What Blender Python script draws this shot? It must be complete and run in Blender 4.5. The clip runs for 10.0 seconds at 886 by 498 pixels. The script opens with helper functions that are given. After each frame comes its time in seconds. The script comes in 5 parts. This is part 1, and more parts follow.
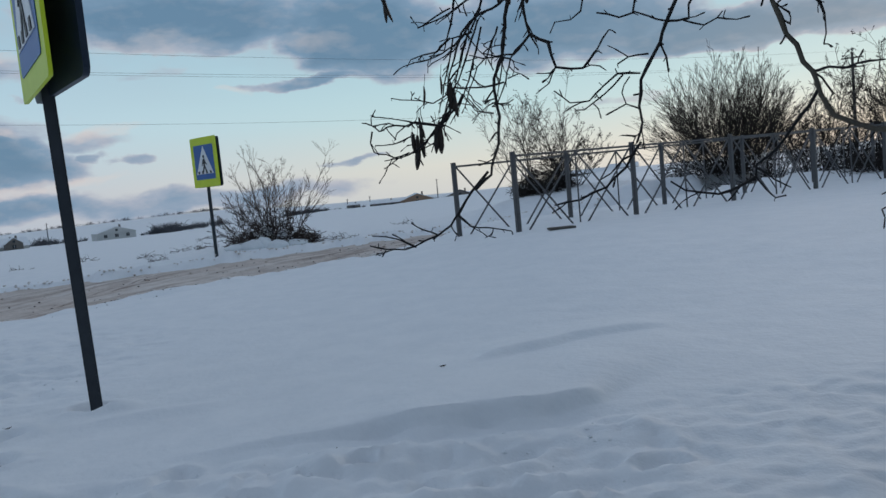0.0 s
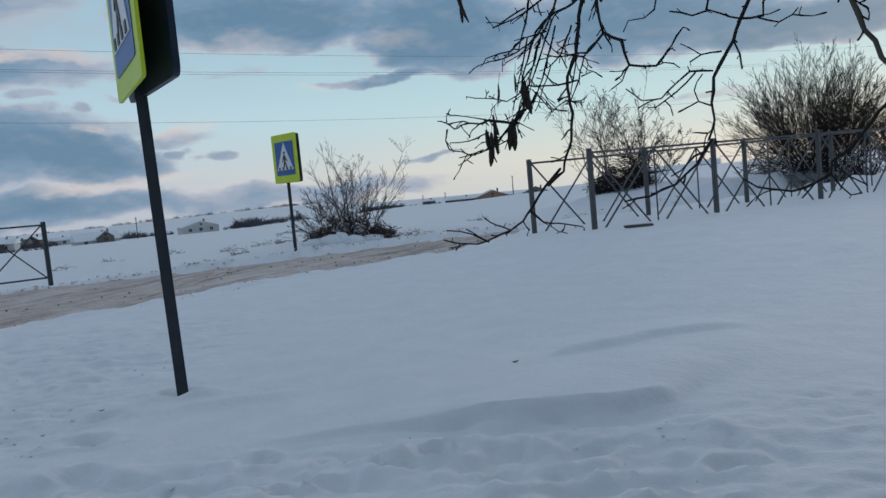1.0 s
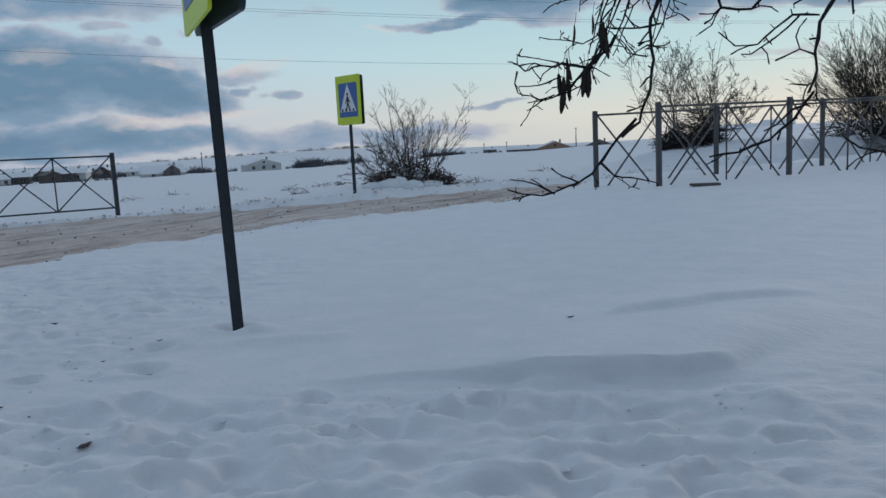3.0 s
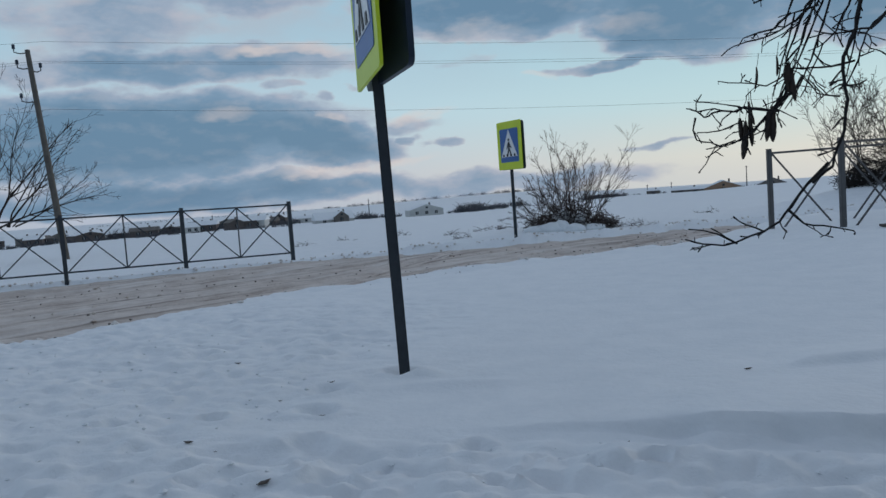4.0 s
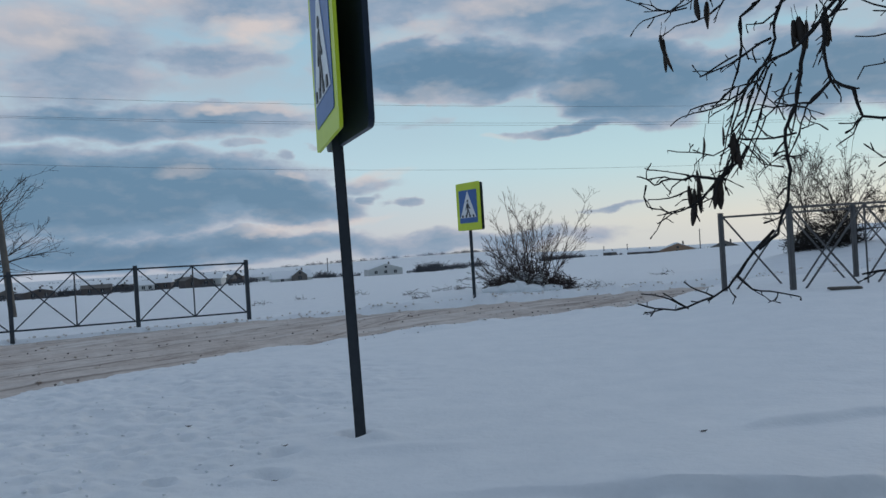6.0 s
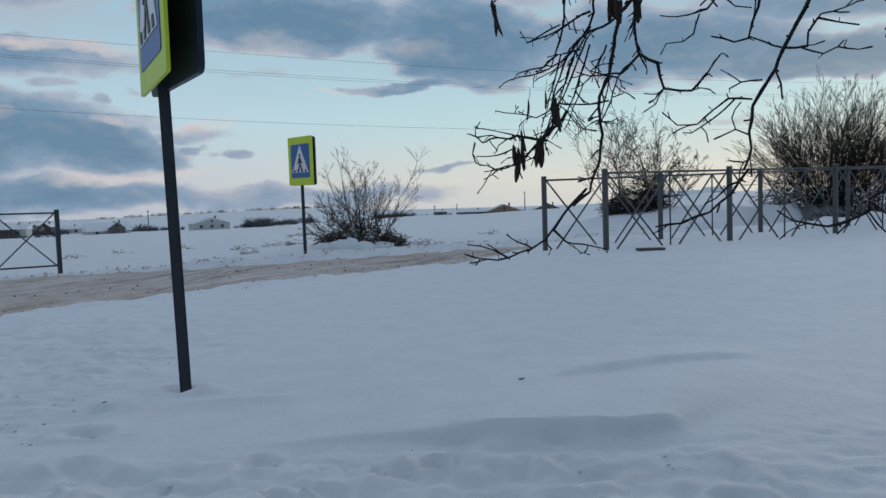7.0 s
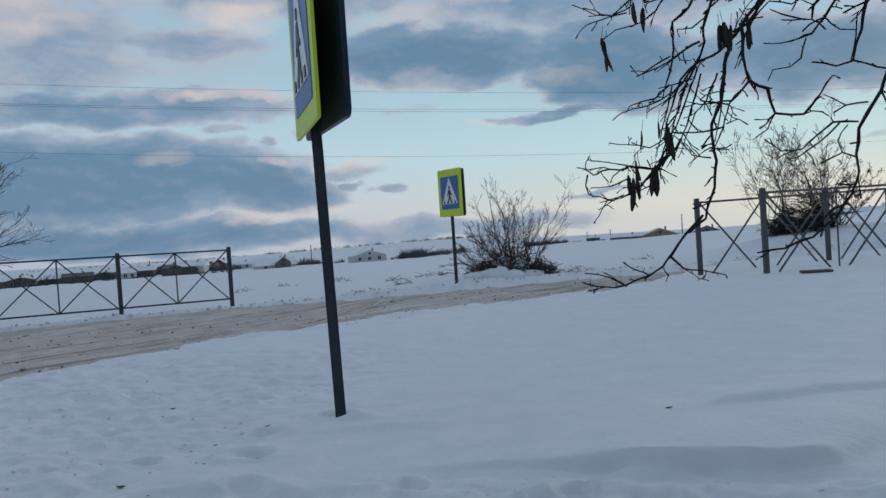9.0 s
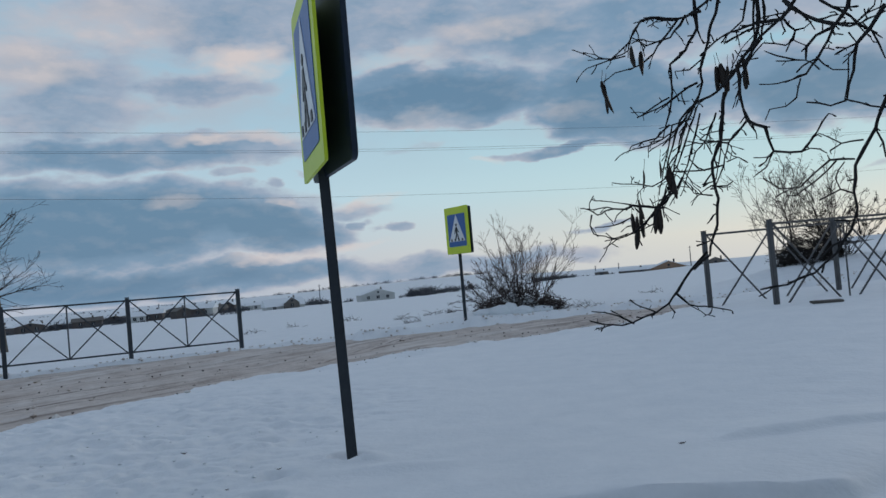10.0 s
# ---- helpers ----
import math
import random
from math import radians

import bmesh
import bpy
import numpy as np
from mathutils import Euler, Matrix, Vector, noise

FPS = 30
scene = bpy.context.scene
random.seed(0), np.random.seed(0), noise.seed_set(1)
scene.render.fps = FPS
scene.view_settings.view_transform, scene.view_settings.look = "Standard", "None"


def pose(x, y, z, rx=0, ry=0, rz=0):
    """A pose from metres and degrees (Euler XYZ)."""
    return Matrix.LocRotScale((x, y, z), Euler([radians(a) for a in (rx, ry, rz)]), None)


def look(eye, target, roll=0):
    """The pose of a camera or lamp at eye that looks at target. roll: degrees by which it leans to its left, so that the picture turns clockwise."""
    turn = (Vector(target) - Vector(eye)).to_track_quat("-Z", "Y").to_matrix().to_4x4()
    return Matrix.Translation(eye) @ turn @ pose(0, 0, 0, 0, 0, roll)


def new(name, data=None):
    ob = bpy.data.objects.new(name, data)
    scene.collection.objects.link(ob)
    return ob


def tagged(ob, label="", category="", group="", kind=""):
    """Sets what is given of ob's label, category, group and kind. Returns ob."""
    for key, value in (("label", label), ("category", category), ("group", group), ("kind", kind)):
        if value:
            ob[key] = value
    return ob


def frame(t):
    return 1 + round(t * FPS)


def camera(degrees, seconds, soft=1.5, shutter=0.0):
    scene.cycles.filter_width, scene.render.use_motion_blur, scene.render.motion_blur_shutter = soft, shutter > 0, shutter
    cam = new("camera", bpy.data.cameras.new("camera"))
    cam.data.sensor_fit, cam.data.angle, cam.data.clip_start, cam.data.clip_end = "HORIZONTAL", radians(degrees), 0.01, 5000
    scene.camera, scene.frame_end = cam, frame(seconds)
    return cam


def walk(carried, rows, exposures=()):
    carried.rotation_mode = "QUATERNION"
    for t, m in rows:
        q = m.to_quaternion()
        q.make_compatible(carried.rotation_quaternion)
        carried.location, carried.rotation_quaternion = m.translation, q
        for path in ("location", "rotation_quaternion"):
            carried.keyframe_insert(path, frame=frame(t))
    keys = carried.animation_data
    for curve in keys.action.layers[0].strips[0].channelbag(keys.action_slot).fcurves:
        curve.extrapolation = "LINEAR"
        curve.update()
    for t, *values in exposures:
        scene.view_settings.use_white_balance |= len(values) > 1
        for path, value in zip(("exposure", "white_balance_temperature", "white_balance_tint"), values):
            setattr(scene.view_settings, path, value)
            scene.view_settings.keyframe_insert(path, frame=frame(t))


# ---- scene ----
cam = camera(57.9, 10.0)
PATH = [
    (0, (0.069, 0.124, 1.02), (0.05, 2.116, 0.848), -5.5),
    (0.3, (0.083, 0.125, 1.017), (0.144, 2.115, 0.828), -4.9),
    (0.5, (0.081, 0.115, 1.013), (0.087, 2.105, 0.82), -5.6),
    (1, (0.074, 0.085, 1.019), (-0.131, 2.068, 0.856), -5.3),
    (1.5, (0.085, 0.111, 1.012), (-0.113, 2.095, 0.859), -5.0),
    (2, (0.076, 0.122, 1.014), (-0.163, 2.103, 0.873), -4.2),
    (2.2, (0.072, 0.124, 1.017), (-0.187, 2.102, 0.867), -4.0),
    (3.3, (0.049, 0.173, 1.01), (-0.376, 2.103, 0.698), -2.5),
    (3.5, (0.041, 0.184, 1.006), (-0.478, 2.091, 0.701), -3.1),
    (4, (0.039, 0.155, 1.029), (-0.693, 2.01, 0.879), -4.1),
    (4.5, (0.033, 0.17, 1.022), (-0.655, 2.041, 0.857), -3.2),
    (5, (0.048, 0.166, 1.028), (-0.636, 2.041, 0.9), -3.7),
    (5.2, (0.051, 0.157, 1.034), (-0.628, 2.037, 0.948), -3.4),
    (6.3, (0.044, 0.153, 1.035), (-0.537, 2.066, 1.037), -3.6),
    (6.5, (0.045, 0.142, 1.036), (-0.428, 2.085, 1.027), -2.3),
    (6.8, (0.044, 0.124, 1.031), (-0.220, 2.106, 0.990), -2.0),
    (7, (0.051, 0.103, 1.023), (-0.174, 2.086, 0.889), -1.9),
    (7.2, (0.074, 0.105, 1.028), (-0.140, 2.090, 0.920), -4.1),
    (7.5, (0.112, 0.1, 1.03), (-0.055, 2.089, 0.897), -3.8),
    (7.7, (0.127, 0.118, 1.037), (-0.033, 2.110, 0.950), -3.2),
    (8, (0.138, 0.109, 1.045), (-0.082, 2.097, 1.004), -2.8),
    (8.2, (0.136, 0.100, 1.044), (-0.199, 2.072, 1.005), -4.4),
    (8.5, (0.133, 0.062, 1.036), (-0.359, 1.999, 0.976), -4.3),
    (8.7, (0.125, 0.045, 1.032), (-0.465, 1.954, 0.966), -3.8),
    (9, (0.128, 0.036, 1.029), (-0.465, 1.946, 0.984), -3.8),
    (9.5, (0.129, 0.029, 1.03), (-0.449, 1.943, 0.981), -4.2),
    (10, (0.136, 0.014, 1.038), (-0.469, 1.92, 1.087), -5.0),
]
walk(cam, [(t, look(eye, target, roll)) for t, eye, target, roll in PATH])

# ---- light: dusk under broken cloud ----
def link(tree, a, b):
    tree.links.new(a, b)


def math_node(tree, op, a, b=None, c=None, clamp=False):
    n = tree.nodes.new("ShaderNodeMath")
    n.operation, n.use_clamp = op, clamp
    for i, v in enumerate((a, b, c)):
        if v is None:
            continue
        if isinstance(v, (int, float)):
            n.inputs[i].default_value = v
        else:
            link(tree, v, n.inputs[i])
    return n.outputs[0]


def ramp_node(tree, fac, stops):
    n = tree.nodes.new("ShaderNodeValToRGB")
    el = n.color_ramp.elements
    while len(el) < len(stops):
        el.new(0.5)
    for e, (p, c) in zip(el, stops):
        e.position, e.color = p, (*c, 1.0)
    link(tree, fac, n.inputs[0])
    return n.outputs[0]


def mix_node(tree, fac, a, b):
    n = tree.nodes.new("ShaderNodeMix")
    n.data_type = "RGBA"
    for sock, v in ((n.inputs[0], fac), (n.inputs[6], a), (n.inputs[7], b)):
        if isinstance(v, (int, float)):
            sock.default_value = v
        elif isinstance(v, tuple):
            sock.default_value = (*v, 1.0)
        else:
            link(tree, v, sock)
    return n.outputs[2]


def noise_node(tree, vec, scale, detail=4.0, rough=0.55):
    n = tree.nodes.new("ShaderNodeTexNoise")
    n.inputs["Scale"].default_value = scale
    n.inputs["Detail"].default_value = detail
    n.inputs["Roughness"].default_value = rough
    if vec is not None:
        link(tree, vec, n.inputs["Vector"])
    return n


# clouds: azimuth and height in degrees, half width, half height, weight, slope
BANKS = (
    (-42.0, 4.7, 17.0, 3.5, 1.5, 0.0), (-30.5, 4.3, 7.5, 2.3, 1.3, -0.16), (-39.0, 0.7, 20.0, 1.4, 1.15, 0.0),
    (-38.5, 9.4, 14.0, 1.5, 0.85, 0.02), (-34.0, 13.5, 6.5, 1.4, 0.66, 0.0), (-43.0, 13.4, 8.5, 4.6, 0.56, 0.0),
    (-17.0, 12.2, 10.5, 2.3, 1.35, -0.05), (-4.6, 10.7, 7.6, 3.2, 1.45, -0.14), (9.0, 9.7, 11.5, 2.8, 1.3, -0.06),
    (21.0, 8.0, 14.0, 1.5, 1.35, -0.02), (25.0, 11.8, 16.0, 1.9, 1.1, 0.0), (-24.0, 18.0, 26.0, 3.6, 0.60, 0.0),
    (-4.0, 15.6, 19.0, 3.2, 0.74, -0.04), (-17.0, 0.2, 14.0, 1.1, 0.62, 0.0), (38.0, 10.0, 9.0, 4.0, 0.8, 0.0),
)
WISPS = (
    (-8.6, 7.85, 6.0, 0.42, 0.85, 0.06), (-23.6, 4.7, 3.8, 0.95, 0.50, 0.03), (-23.3, 3.55, 0.9, 0.5, 0.62, 0.0), (-21.2, 3.25, 1.4, 0.36, 0.68, 0.0),
    (-29.2, 7.1, 1.1, 0.5, 0.50, -0.2), (-32.1, 8.0, 1.5, 0.42, 0.46, -0.05), (-27.7, 7.7, 0.9, 0.32, 0.42, -0.2),
    (-5.6, 1.95, 3.4, 0.24, 0.52, 0.05), (14.0, 4.2, 5.0, 0.35, 0.35, 0.03), (-19.0, 8.9, 2.2, 0.4, 0.32, 0.0), (-9.0, 14.0, 4.0, 0.7, 0.45, 0.0),
)
# cloud that still catches the low light: the same six numbers
GLOWING = (
    (-30.2, 15.1, 3.6, 1.2, 0.85, 0.0), (-44.0, 15.2, 4.0, 1.7, 0.62, 0.0), (-39.0, 17.6, 6.0, 1.7, 0.5, 0.0), (-31.5, 10.2, 5.4, 0.42, 0.75, 0.0),
    (-22.6, 5.35, 2.9, 0.5, 0.8, 0.0), (-27.5, 1.9, 6.5, 0.42, 0.66, 0.07), (-13.0, 16.2, 4.5, 0.9, 0.55, 0.0), (-19.0, 14.9, 4.0, 0.8, 0.40, 0.0),
    (-14.2, 7.3, 1.2, 0.3, 0.5, 0.0), (-8.0, 10.5, 2.4, 0.6, 0.26, 0.0), (-18.6, 10.6, 4.5, 0.5, 0.26, 0.0), (-36.0, 6.1, 2.2, 0.45, 0.32, 0.0), (-28.6, 5.6, 1.2, 0.35, 0.55, -0.2),
)
world = bpy.data.worlds.new("sky")
scene.world = world
world.use_nodes = True
wt = world.node_tree
wt.nodes.clear()
tc = wt.nodes.new("ShaderNodeTexCoord")
sep = wt.nodes.new("ShaderNodeSeparateXYZ")
link(wt, tc.outputs["Generated"], sep.inputs[0])
el_deg = math_node(wt, "MULTIPLY", math_node(wt, "ARCSINE", sep.outputs[2]), 57.2958)
az_deg = math_node(wt, "MULTIPLY", math_node(wt, "ARCTAN2", sep.outputs[0], sep.outputs[1]), 57.2958)
flat = wt.nodes.new("ShaderNodeCombineXYZ")
link(wt, math_node(wt, "MULTIPLY", az_deg, 0.10), flat.inputs[0])
link(wt, math_node(wt, "MULTIPLY", el_deg, 0.21), flat.inputs[1])
warp = noise_node(wt, flat.outputs[0], 2.0, 6.0, 0.52)
wsep = wt.nodes.new("ShaderNodeSeparateColor")
link(wt, warp.outputs["Color"], wsep.inputs[0])
az_w = math_node(wt, "MULTIPLY_ADD", math_node(wt, "SUBTRACT", wsep.outputs[0], 0.5), 6.0, az_deg)
el_w = math_node(wt, "MULTIPLY_ADD", math_node(wt, "SUBTRACT", wsep.outputs[1], 0.5), 2.9, el_deg)


def cloud_field(clouds, az, el, rim=1.15):
    """The densest of a set of soft slanted ellipses."""
    out = None
    for a0, e0, hw, hh, wgt, slope in clouds:
        da = math_node(wt, "SUBTRACT", az, a0)
        du = math_node(wt, "POWER", math_node(wt, "DIVIDE", da, hw), 2.0)
        de = math_node(wt, "MULTIPLY_ADD", da, -slope, math_node(wt, "SUBTRACT", el, e0)) if slope else math_node(wt, "SUBTRACT", el, e0)
        dv = math_node(wt, "POWER", math_node(wt, "DIVIDE", de, hh), 2.0)
        v = math_node(wt, "MULTIPLY", math_node(wt, "SUBTRACT", rim, math_node(wt, "ADD", du, dv), clamp=True), wgt)
        out = v if out is None else math_node(wt, "MAXIMUM", out, v)
    return out


cover = math_node(wt, "MAXIMUM", cloud_field(BANKS, az_w, el_w), cloud_field(WISPS, az_w, math_node(wt, "MULTIPLY_ADD", math_node(wt, "SUBTRACT", el_w, el_deg), 0.75, el_deg)))
# the deck goes on overhead and round about
deck_noise = noise_node(wt, tc.outputs["Generated"], 3.0, 6.0, 0.6)
deck = math_node(wt, "MULTIPLY", math_node(wt, "MULTIPLY_ADD", el_deg, 0.07, -1.15, clamp=True), 0.50)
deck = math_node(wt, "MULTIPLY", deck, math_node(wt, "MULTIPLY_ADD", deck_noise.outputs[0], 1.6, 0.05, clamp=True))
cover = math_node(wt, "MAXIMUM", cover, deck)
billow = noise_node(wt, flat.outputs[0], 3.4, 6.0, 0.52)
lifted = wt.nodes.new("ShaderNodeVectorMath")
lifted.operation = "ADD"
lifted.inputs[1].default_value = (0.035, 0.09, 0.0)
link(wt, flat.outputs[0], lifted.inputs[0])
billow_up = noise_node(wt, lifted.outputs[0], 3.4, 4.0, 0.55)
billow_low = noise_node(wt, flat.outputs[0], 3.4, 4.0, 0.55)
cover = math_node(wt, "ADD", cover, math_node(wt, "MULTIPLY", math_node(wt, "SUBTRACT", billow.outputs[0], 0.5), 0.75))
mask = wt.nodes.new("ShaderNodeMapRange")
mask.interpolation_type = "SMOOTHSTEP"
mask.inputs[1].default_value, mask.inputs[2].default_value = 0.12, 0.55
link(wt, cover, mask.inputs[0])
# clear sky: warm towards the sunset, cyan higher up
up = math_node(wt, "MULTIPLY_ADD", el_deg, 1.0 / 34.0, 0.06, clamp=True)
warm_side = ramp_node(wt, up, ((0.0, (0.52, 0.54, 0.55)), (0.09, (0.60, 0.615, 0.57)), (0.20, (0.45, 0.615, 0.65)), (0.42, (0.30, 0.51, 0.62)), (1.0, (0.17, 0.31, 0.48))))
cool_side = ramp_node(wt, up, ((0.0, (0.36, 0.41, 0.50)), (0.10, (0.44, 0.49, 0.57)), (0.22, (0.43, 0.57, 0.66)), (0.42, (0.32, 0.50, 0.62)), (1.0, (0.17, 0.31, 0.48))))
side = wt.nodes.new("ShaderNodeMapRange")
side.interpolation_type = "SMOOTHSTEP"
side.inputs[1].default_value, side.inputs[2].default_value = -42.0, 6.0
link(wt, az_deg, side.inputs[0])
clear = mix_node(wt, side.outputs[0], cool_side, warm_side)
# a thin lilac veil drifts over the higher sky
veil = noise_node(wt, flat.outputs[0], 1.3, 4.0, 0.55)
veil_f = math_node(wt, "MULTIPLY", math_node(wt, "MULTIPLY_ADD", veil.outputs[0], 3.2, -1.15, clamp=True), math_node(wt, "MULTIPLY_ADD", el_deg, 0.16, -1.0, clamp=True))
clear = mix_node(wt, math_node(wt, "MULTIPLY", veil_f, 0.75), clear, (0.38, 0.43, 0.50))
# cloud: slate cores, paler veils, rosy upper edges
thick = wt.nodes.new("ShaderNodeMapRange")
thick.inputs[1].default_value, thick.inputs[2].default_value = 0.15, 1.25
link(wt, math_node(wt, "ADD", cover, math_node(wt, "MULTIPLY", math_node(wt, "SUBTRACT", warp.outputs[0], 0.5), 0.6)), thick.inputs[0])
cloud_col = ramp_node(wt, thick.outputs[0], ((0.0, (0.43, 0.44, 0.49)), (0.28, (0.30, 0.36, 0.46)), (0.56, (0.165, 0.265, 0.385)), (1.0, (0.105, 0.20, 0.31))))
lit = math_node(wt, "SUBTRACT", billow_low.outputs[0], billow_up.outputs[0])
lit = math_node(wt, "MULTIPLY_ADD", lit, 4.5, 0.02, clamp=True)
lit = math_node(wt, "MULTIPLY", lit, math_node(wt, "SUBTRACT", 1.25, thick.outputs[0], clamp=True))
cloud_col = mix_node(wt, math_node(wt, "MULTIPLY", lit, 0.42), cloud_col, (0.53, 0.50, 0.53))
painted = mix_node(wt, math_node(wt, "MULTIPLY", mask.outputs[0], 0.95), clear, cloud_col)
glow = cloud_field(GLOWING, az_w, el_w, 1.2)
glow = math_node(wt, "MULTIPLY", glow, math_node(wt, "MULTIPLY_ADD", billow.outputs[0], 2.2, -0.35, clamp=True))
painted = mix_node(wt, glow, painted, (0.61, 0.545, 0.53))
# behind the viewer the evening is already darker
rear = wt.nodes.new("ShaderNodeMapRange")
rear.interpolation_type = "SMOOTHSTEP"
rear.inputs[1].default_value, rear.inputs[2].default_value = 0.35, -0.6
rear.inputs[3].default_value, rear.inputs[4].default_value = 0.0, 0.52
link(wt, sep.outputs[1], rear.inputs[0])
painted = mix_node(wt, rear.outputs[0], painted, (0.10, 0.15, 0.24))
sky = wt.nodes.new("ShaderNodeTexSky")
sky.sky_type, sky.sun_disc = "NISHITA", False
sky.sun_elevation, sky.sun_rotation = radians(6.0), radians(28.0)
both = wt.nodes.new("ShaderNodeMix")
both.data_type, both.blend_type = "RGBA", "ADD"
both.inputs[0].default_value = 0.003
link(wt, painted, both.inputs[6])
link(wt, sky.outputs[0], both.inputs[7])
bg = wt.nodes.new("ShaderNodeBackground")
bg.inputs[1].default_value = 1.10
wo = wt.nodes.new("ShaderNodeOutputWorld")
link(wt, both.outputs[2], bg.inputs[0])
link(wt, bg.outputs[0], wo.inputs[0])

sun = new("sun", bpy.data.lights.new("sun", "SUN"))
sun.data.energy, sun.data.angle, sun.data.color = 0.6, radians(30), (1.0, 0.88, 0.80)
sun.matrix_world = look((60 * math.sin(radians(28)), 60 * math.cos(radians(28)), 60 * math.tan(radians(6))), (0, 0, 0))


# ---- materials ----
def material(name, dark, light, rough=0.7, scale=6.0, grain=60.0, bump=0.15, metal=0.0, per_object=0.0, spec=0.35, dist=0.01):
    """Two-scale mottled paint, wood, stone or snow between two base colours."""
    m = bpy.data.materials.new(name)
    m.use_nodes = True
    t = m.node_tree
    b = t.nodes["Principled BSDF"]
    co = t.nodes.new("ShaderNodeTexCoord")
    big = noise_node(t, co.outputs["Object"], scale, 5.0, 0.6)
    fine = noise_node(t, co.outputs["Object"], grain, 3.0, 0.6)
    f = math_node(t, "MULTIPLY_ADD", big.outputs[0], 1.5, -0.25, clamp=True)
    f = math_node(t, "MULTIPLY_ADD", math_node(t, "SUBTRACT", fine.outputs[0], 0.5), 0.5, f, clamp=True)
    if per_object:
        info = t.nodes.new("ShaderNodeObjectInfo")
        f = math_node(t, "MULTIPLY_ADD", math_node(t, "SUBTRACT", info.outputs["Random"], 0.5), per_object, f, clamp=True)
    link(t, mix_node(t, f, dark, light), b.inputs["Base Color"])
    b.inputs["Roughness"].default_value = rough
    b.inputs["Metallic"].default_value = metal
    b.inputs["Specular IOR Level"].default_value = spec
    if bump:
        bn = t.nodes.new("ShaderNodeBump")
        bn.inputs["Strength"].default_value = bump
        bn.inputs["Distance"].default_value = dist
        link(t, math_node(t, "ADD", big.outputs[0], math_node(t, "MULTIPLY", fine.outputs[0], 0.5)), bn.inputs["Height"])
        link(t, bn.outputs[0], b.inputs["Normal"])
    return m


SNOW = material("snow", (0.75, 0.775, 0.80), (0.86, 0.87, 0.88), 0.65, 3.5, 24.0, 0.38, spec=0.2, dist=0.026)
SLUSH = material("slush", (0.34, 0.265, 0.225), (0.72, 0.63, 0.565), 0.7, 3.0, 18.0, 0.6, spec=0.25, dist=0.015)
_t = SLUSH.node_tree
_b = _t.nodes["Principled BSDF"]
_c = _t.nodes.new("ShaderNodeTexCoord")
_lane = _t.nodes.new("ShaderNodeAttribute")
_lane.attribute_name = "lane"
_n = noise_node(_t, _lane.outputs["Vector"], 1.0, 5.0, 0.6)
_patch = noise_node(_t, _c.outputs["Object"], 0.55, 4.0, 0.6)
_old = _b.inputs["Base Color"].links[0].from_socket
_f = math_node(_t, "MULTIPLY_ADD", _n.outputs[0], 4.5, -2.0, clamp=True)
_f = math_node(_t, "MULTIPLY", _f, math_node(_t, "MULTIPLY_ADD", _patch.outputs[0], 1.8, -0.2, clamp=True))
_pale = mix_node(_t, math_node(_t, "MULTIPLY", _f, 0.8), _old, (0.74, 0.69, 0.65))
_worn = math_node(_t, "MULTIPLY_ADD", _n.outputs[0], -7.0, 3.1, clamp=True)
link(_t, mix_node(_t, math_node(_t, "MULTIPLY", _worn, 0.85), _pale, (0.15, 0.115, 0.095)), _b.inputs["Base Color"])
CLOD = material("dirty_snow", (0.50, 0.44, 0.40), (0.80, 0.77, 0.74), 0.7, 4.0, 30.0, 0.5, dist=0.01)
DIRT = material("dirt", (0.05, 0.04, 0.035), (0.13, 0.105, 0.09), 0.8, 20.0, 90.0, 0.3, per_object=0.4)
POST_DARK = material("post_paint", (0.016, 0.021, 0.028), (0.036, 0.044, 0.055), 0.45, 9.0, 90.0, 0.1)
SIGN_BACK = material("sign_back", (0.014, 0.024, 0.042), (0.028, 0.043, 0.068), 0.45, 5.0, 60.0, 0.05)
LIME = material("fluorescent_film", (0.56, 0.68, 0.03), (0.66, 0.78, 0.05), 0.4, 5.0, 120.0, 0.03)
BLUE = material("blue_film", (0.034, 0.112, 0.33), (0.048, 0.145, 0.40), 0.4, 5.0, 120.0, 0.03)
WHITE = material("white_film", (0.70, 0.72, 0.74), (0.82, 0.83, 0.84), 0.4, 5.0, 120.0, 0.03)
BLACK = material("black_film", (0.012, 0.012, 0.014), (0.03, 0.03, 0.034), 0.45, 5.0, 80.0, 0.03)
FENCE_DARK = material("fence_dark", (0.026, 0.033, 0.043), (0.058, 0.068, 0.080), 0.5, 7.0, 80.0, 0.1)
FENCE_GREY = material("fence_grey", (0.060, 0.060, 0.064), (0.110, 0.108, 0.110), 0.5, 6.0, 80.0, 0.15)
BARK = material("bark", (0.009, 0.009, 0.010), (0.026, 0.024, 0.024), 0.85, 30.0, 220.0, 0.5, dist=0.002)
LIMB_BARK = material("limb_bark", (0.050, 0.046, 0.036), (0.12, 0.105, 0.08), 0.85, 40.0, 260.0, 0.6, dist=0.002)
POD = material("pod", (0.014, 0.010, 0.008), (0.040, 0.028, 0.020), 0.6, 60.0, 300.0, 0.4, dist=0.001)
BUSH = material("bush_twigs", (0.020, 0.017, 0.016), (0.046, 0.039, 0.035), 0.9, 8.0, 60.0, 0.2)
BRUSH_RED = material("brushwood", (0.040, 0.028, 0.024), (0.085, 0.060, 0.050), 0.9, 6.0, 50.0, 0.2)
POLE_WOOD = material("pole_wood", (0.075, 0.068, 0.060), (0.15, 0.135, 0.12), 0.85, 4.0, 70.0, 0.4)
